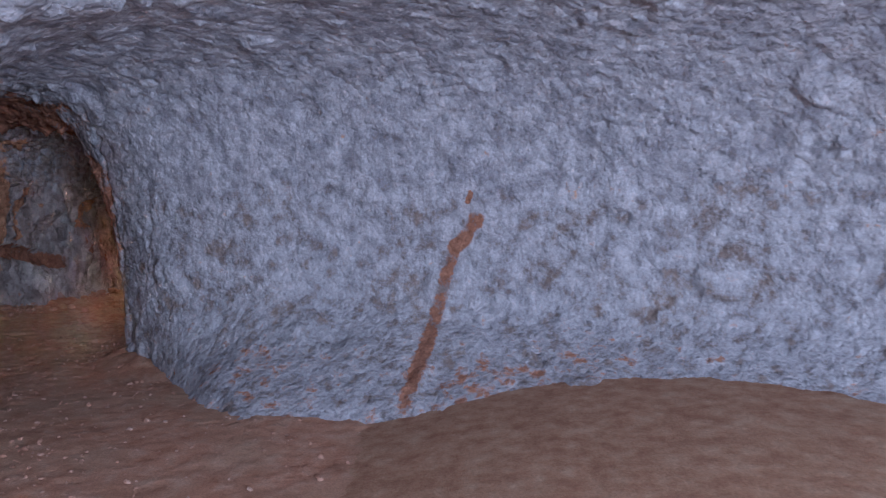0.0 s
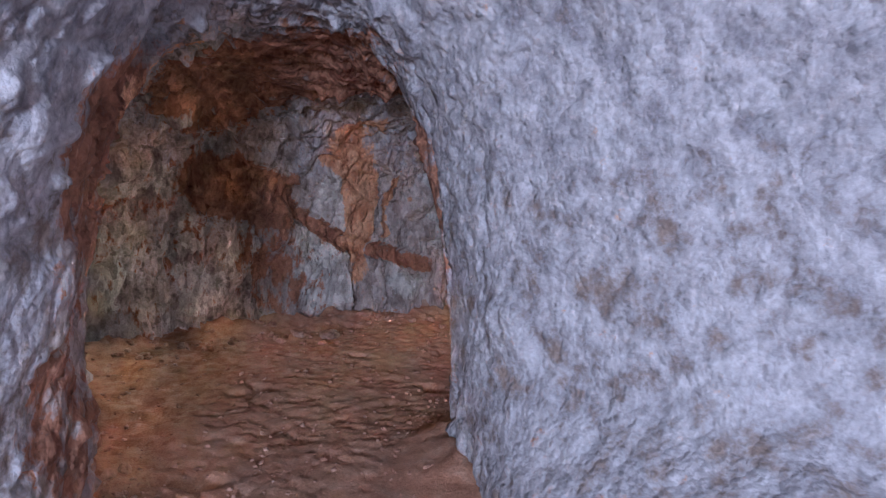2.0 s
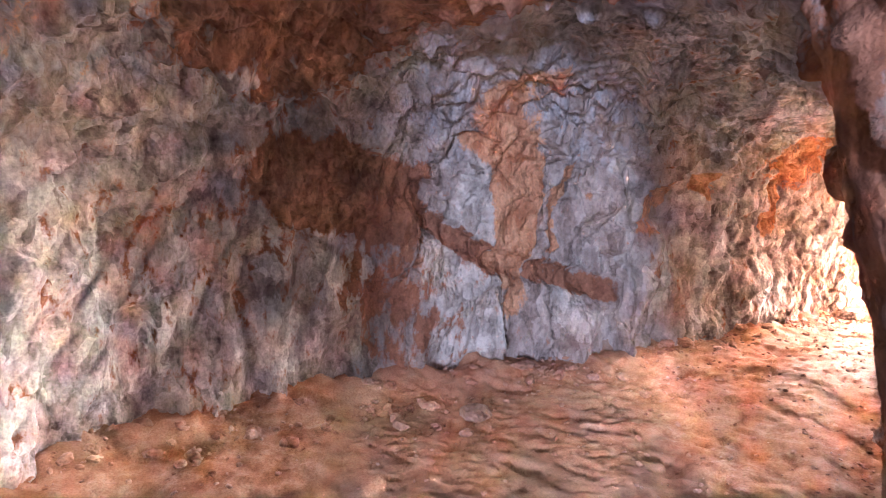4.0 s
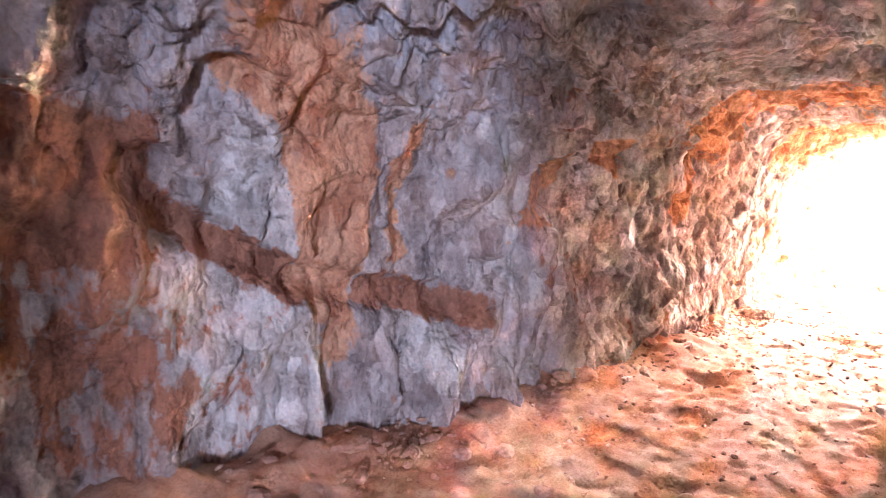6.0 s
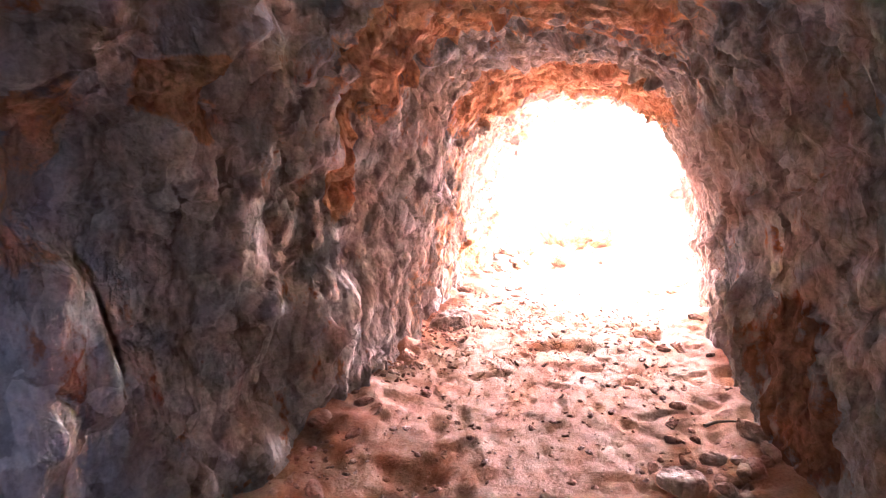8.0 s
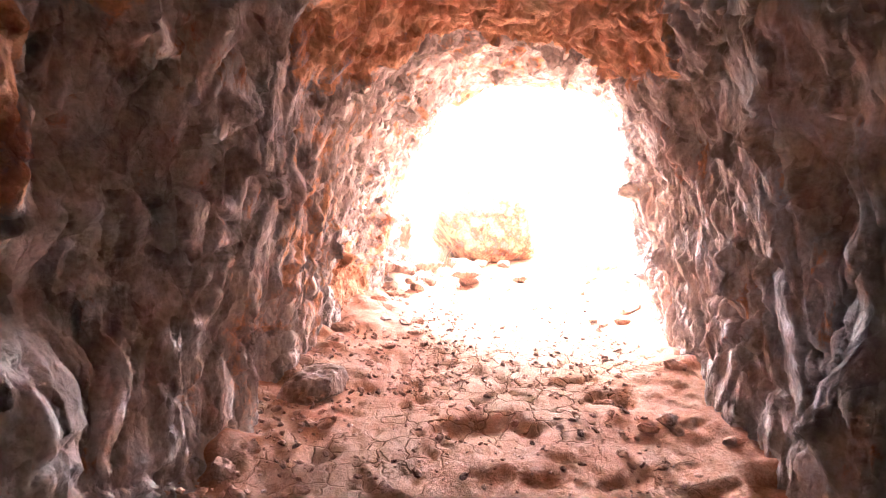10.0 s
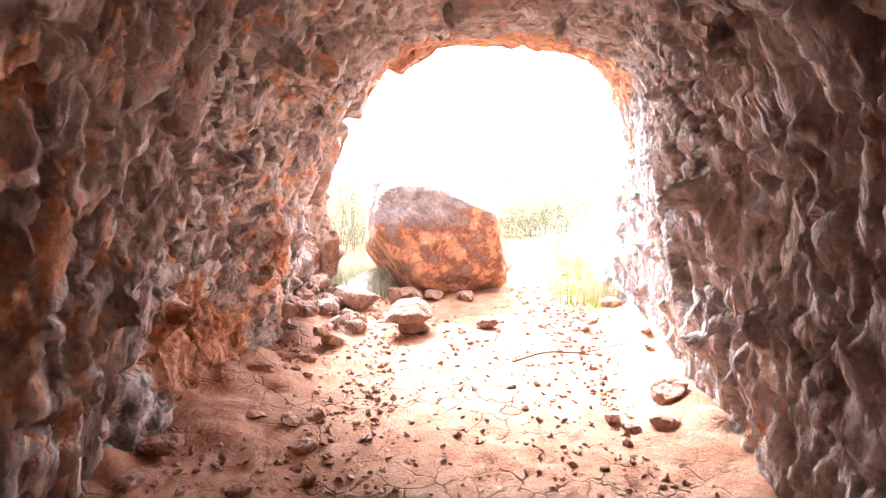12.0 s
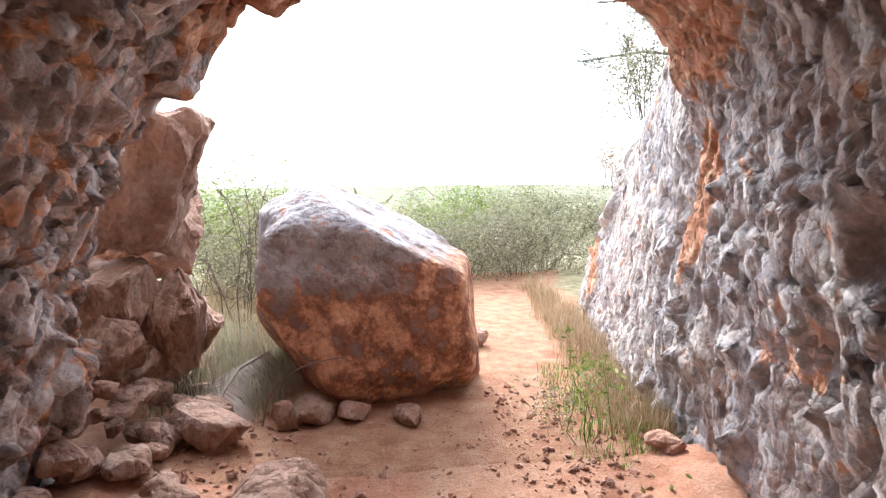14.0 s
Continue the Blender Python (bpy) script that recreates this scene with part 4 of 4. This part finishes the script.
bush_at("flowering_plant", -2.72, 18.65, 0.62, 0.35, 12, GREEN, "slender green weed with small pale flowers by the rock", category="plant", stem=GREEN, stems=7, twigs=3, per=4, size=0.045, upright=0.95)
bush_at("flowering_plant", -2.85, 18.9, 0.35, 0.5, 13, PALE, "low pale flowered weed by the rock wall", category="plant", stem=GREEN, stems=10, twigs=3, per=6, size=0.03)
bush_at("weed", -2.45, 18.1, 0.22, 0.5, 14, GREEN, "broad leaved green weed at the foot of the wall", category="plant", stem=GREEN, stems=10, twigs=2, per=3, size=0.06)


def pine():
    rng = np.random.RandomState(44)
    root = new("pine_tree")
    root.matrix_world = pose(-0.3, 21.9, 1.7)
    V, F, LB = [], [], []
    tube(V, F, [(0, 0, 0), (-0.05, 0, 0.7), (-0.15, -0.05, 1.5), (-0.2, -0.05, 2.4), (-0.15, 0, 3.3)], 0.09, 0.025, 8)
    for i in range(17):
        z = 0.9 + 2.3 * i / 16
        a = rng.uniform(0, 6.28) if i % 3 else math.pi + rng.normal(0, 0.4)
        L = rng.uniform(0.7, 1.25) if i % 3 else rng.uniform(1.2, 1.9)
        p0 = np.array([-0.1, 0, z])
        p1 = p0 + np.array([math.cos(a) * L * 0.5, math.sin(a) * L * 0.5, 0.10])
        p2 = p0 + np.array([math.cos(a) * L, math.sin(a) * L, 0.02])
        tube(V, F, [p0, p1, p2], 0.022, 0.006, 4)
        for t in np.linspace(0.35, 1, 7):
            q = p0 + (p2 - p0) * t + rng.normal(0, 0.09, 3)
            tube(V, F, [p0 + (p2 - p0) * max(t - 0.15, 0), q], 0.006, 0.003, 3)
            leaves(LB, q, 90, 0.12, 0.055, rng, 0.06)
    for nm, me, m in (("trunk", mesh_of("trunk", V, F), BARK), ("crown", leaf_mesh("crown", LB), PINE)):
        me.materials.append(m)
        new(nm, me).parent = root
    tagged(root, "small dark green pine leaning out above the bank", "tree")


pine()


def grass(name, count, area, k, height, material, label, keep=None):
    rng = np.random.RandomState(k)
    n = count // 14
    cx, cy = rng.uniform(area[0], area[1], n * 4), rng.uniform(area[2], area[3], n * 4)
    if keep:
        ok = keep(cx, cy)
        cx, cy = cx[ok], cy[ok]
    cx, cy = np.repeat(cx[:n], 14), np.repeat(cy[:n], 14)
    m = len(cx)
    x, y = cx + rng.normal(0, 0.05, m), cy + rng.normal(0, 0.05, m)
    z = land(x, y) - 0.01
    a, L = rng.uniform(0, 6.28, m), height * rng.uniform(0.4, 1.2, m) * np.repeat(rng.uniform(0.5, 1.2, m // 14), 14)
    d = np.stack([np.cos(a), np.sin(a), a * 0], 1) * (L * rng.uniform(0.15, 0.7, m))[:, None]
    side = np.stack([-np.sin(a), np.cos(a), a * 0], 1) * 0.0022
    up = np.stack([a * 0, a * 0, L], 1)
    p0 = np.stack([x, y, z], 1)
    p1, p2 = p0 + d * 0.35 + up * 0.6, p0 + d + up * 0.85
    v = np.stack([p0 - side, p0 + side, p1 + side, p1 - side, p2 + side * 0.2, p2 - side * 0.2], 1).reshape(-1, 3)
    i = np.arange(m) * 6
    f = np.vstack([np.stack([i, i + 1, i + 2, i + 3], 1), np.stack([i + 3, i + 2, i + 4, i + 5], 1)])
    me = big_mesh(name, v, f, False)
    me.materials.append(material)
    tagged(new(name, me), label, "grass", kind="stuff")


def lane(x, y):
    return np.abs(x + 2.95 - 0.1 * (y - 19)) > 0.42


grass("grass", 6000, (-2.95, -1.9, 18.7, 23.5), 3, 0.2, STRAW, "dry straw coloured grass along the rock bank", lambda x, y: lane(x, y) & (x > -2.78 + 0.1 * (y - 19) + 0.5 * np.sin(y * 5.3) * np.sin(y * 2.1 + 1) + 0.12 * np.sin(x * 37)))
grass("grass", 5000, (-6.0, -3.2, 20.4, 24.5), 4, 0.36, STRAW, "dry straw coloured grass behind the boulder", lane)
grass("grass", 2500, (-5.2, -4.4, 19.2, 21.0), 5, 0.32, PALE, "pale green grass between boulder and rocks")
grass("grass", 1800, (-2.9, -2.2, 17.9, 20.0), 6, 0.10, GREEN, "short green grass at the foot of the rock wall", lambda x, y: x > -2.75)
grass("grass", 9000, (-9, 4, 24, 33), 7, 0.26, PALE, "rough grass on the slope below", lane)


def far_scrub():
    rng = np.random.RandomState(77)
    B = []
    y = 34 + 900 * rng.rand(1500) ** 2.2
    x = -3.6 + rng.uniform(-0.75, 0.75, 1500) * (y - 10)
    z = land(x, y)
    for i in range(1500):
        s = rng.uniform(0.4, 1.2) * (1 + y[i] / 160)
        leaves(B, (x[i], y[i], z[i] + 0.25 * s), 70, 0.24 * s, np.array([0.5, 0.5, 0.24]) * s, rng, 0.7)
    me = leaf_mesh("scrub", B)
    me.materials.append(OLIVE)
    tagged(new("scrub", me), "grey green scrub and trees over the far plain", "scrub", kind="stuff")


far_scrub()


def palm_frond():
    root = new("palm_frond")
    root.matrix_world = pose(-4.72, 19.38, 0.02, 0, 0, -12)
    V, F = [], []
    spine = np.array([(0.05, -0.35, 0.03), (0.0, -0.1, 0.10), (-0.02, 0.15, 0.16), (0.06, 0.42, 0.2)])
    tube(V, F, spine, 0.012, 0.006, 5)
    st = new("stalk", mesh_of("stalk", V, F))
    st.data.materials.append(DRY)
    st.parent = root
    rng = np.random.RandomState(9)
    V, F = [], []
    line = spline(spine, 90)
    for i, c in enumerate(line):
        for sd in (-1, 1):
            L = 0.34 * (1 - 0.4 * i / 90) * rng.uniform(0.85, 1.1)
            e = c + np.array([sd * L * 0.85, -0.10 - 0.08 * rng.rand(), -0.10 - 0.04 * rng.rand()])
            e[2] = max(e[2], 0.005)
            m = (c + e) / 2 + np.array([0, 0, 0.02])
            w = np.array([0, 0.0055, 0.002])
            k = len(V)
            V.extend([c - w, c + w, m + w, m - w, e])
            F.extend([(k, k + 1, k + 2, k + 3), (k + 3, k + 2, k + 4)])
    lf = new("leaf_blade", mesh_of("leaf_blade", V, F))
    lf.data.materials.append(DRY)
    lf.parent = root
    tagged(root, "withered brown palm frond lying by the boulder", "palm frond")


palm_frond()


def twig(where, pts, r, label):
    V, F = [], []
    tube(V, F, spline(pts, 14), r, r * 0.4, 5)
    ob = new("twig", mesh_of("twig", V, F, True))
    ob.data.materials.append(DRY)
    ob.matrix_world = where
    tagged(ob, label, "twig")


twig(pose(-4.45, 18.95, 0.03), [(0, 0, 0), (0.05, -0.02, 0.18), (0.2, -0.06, 0.33), (0.42, -0.1, 0.40), (0.5, -0.12, 0.385)], 0.006, "thin dry grass stalk arching before the boulder")
twig(pose(-3.5, 17.0, 0.03), [(0, 0, 0), (0.25, 0.12, 0.02), (0.5, 0.15, 0.0), (0.85, 0.3, 0.015)], 0.008, "thin dry twig lying on the earth")
twig(pose(-3.35, 12.4, 0.04), [(0, 0, 0), (0.1, 0.05, 0.01), (0.28, 0.08, 0.0)], 0.012, "short dry stick on the tunnel floor")
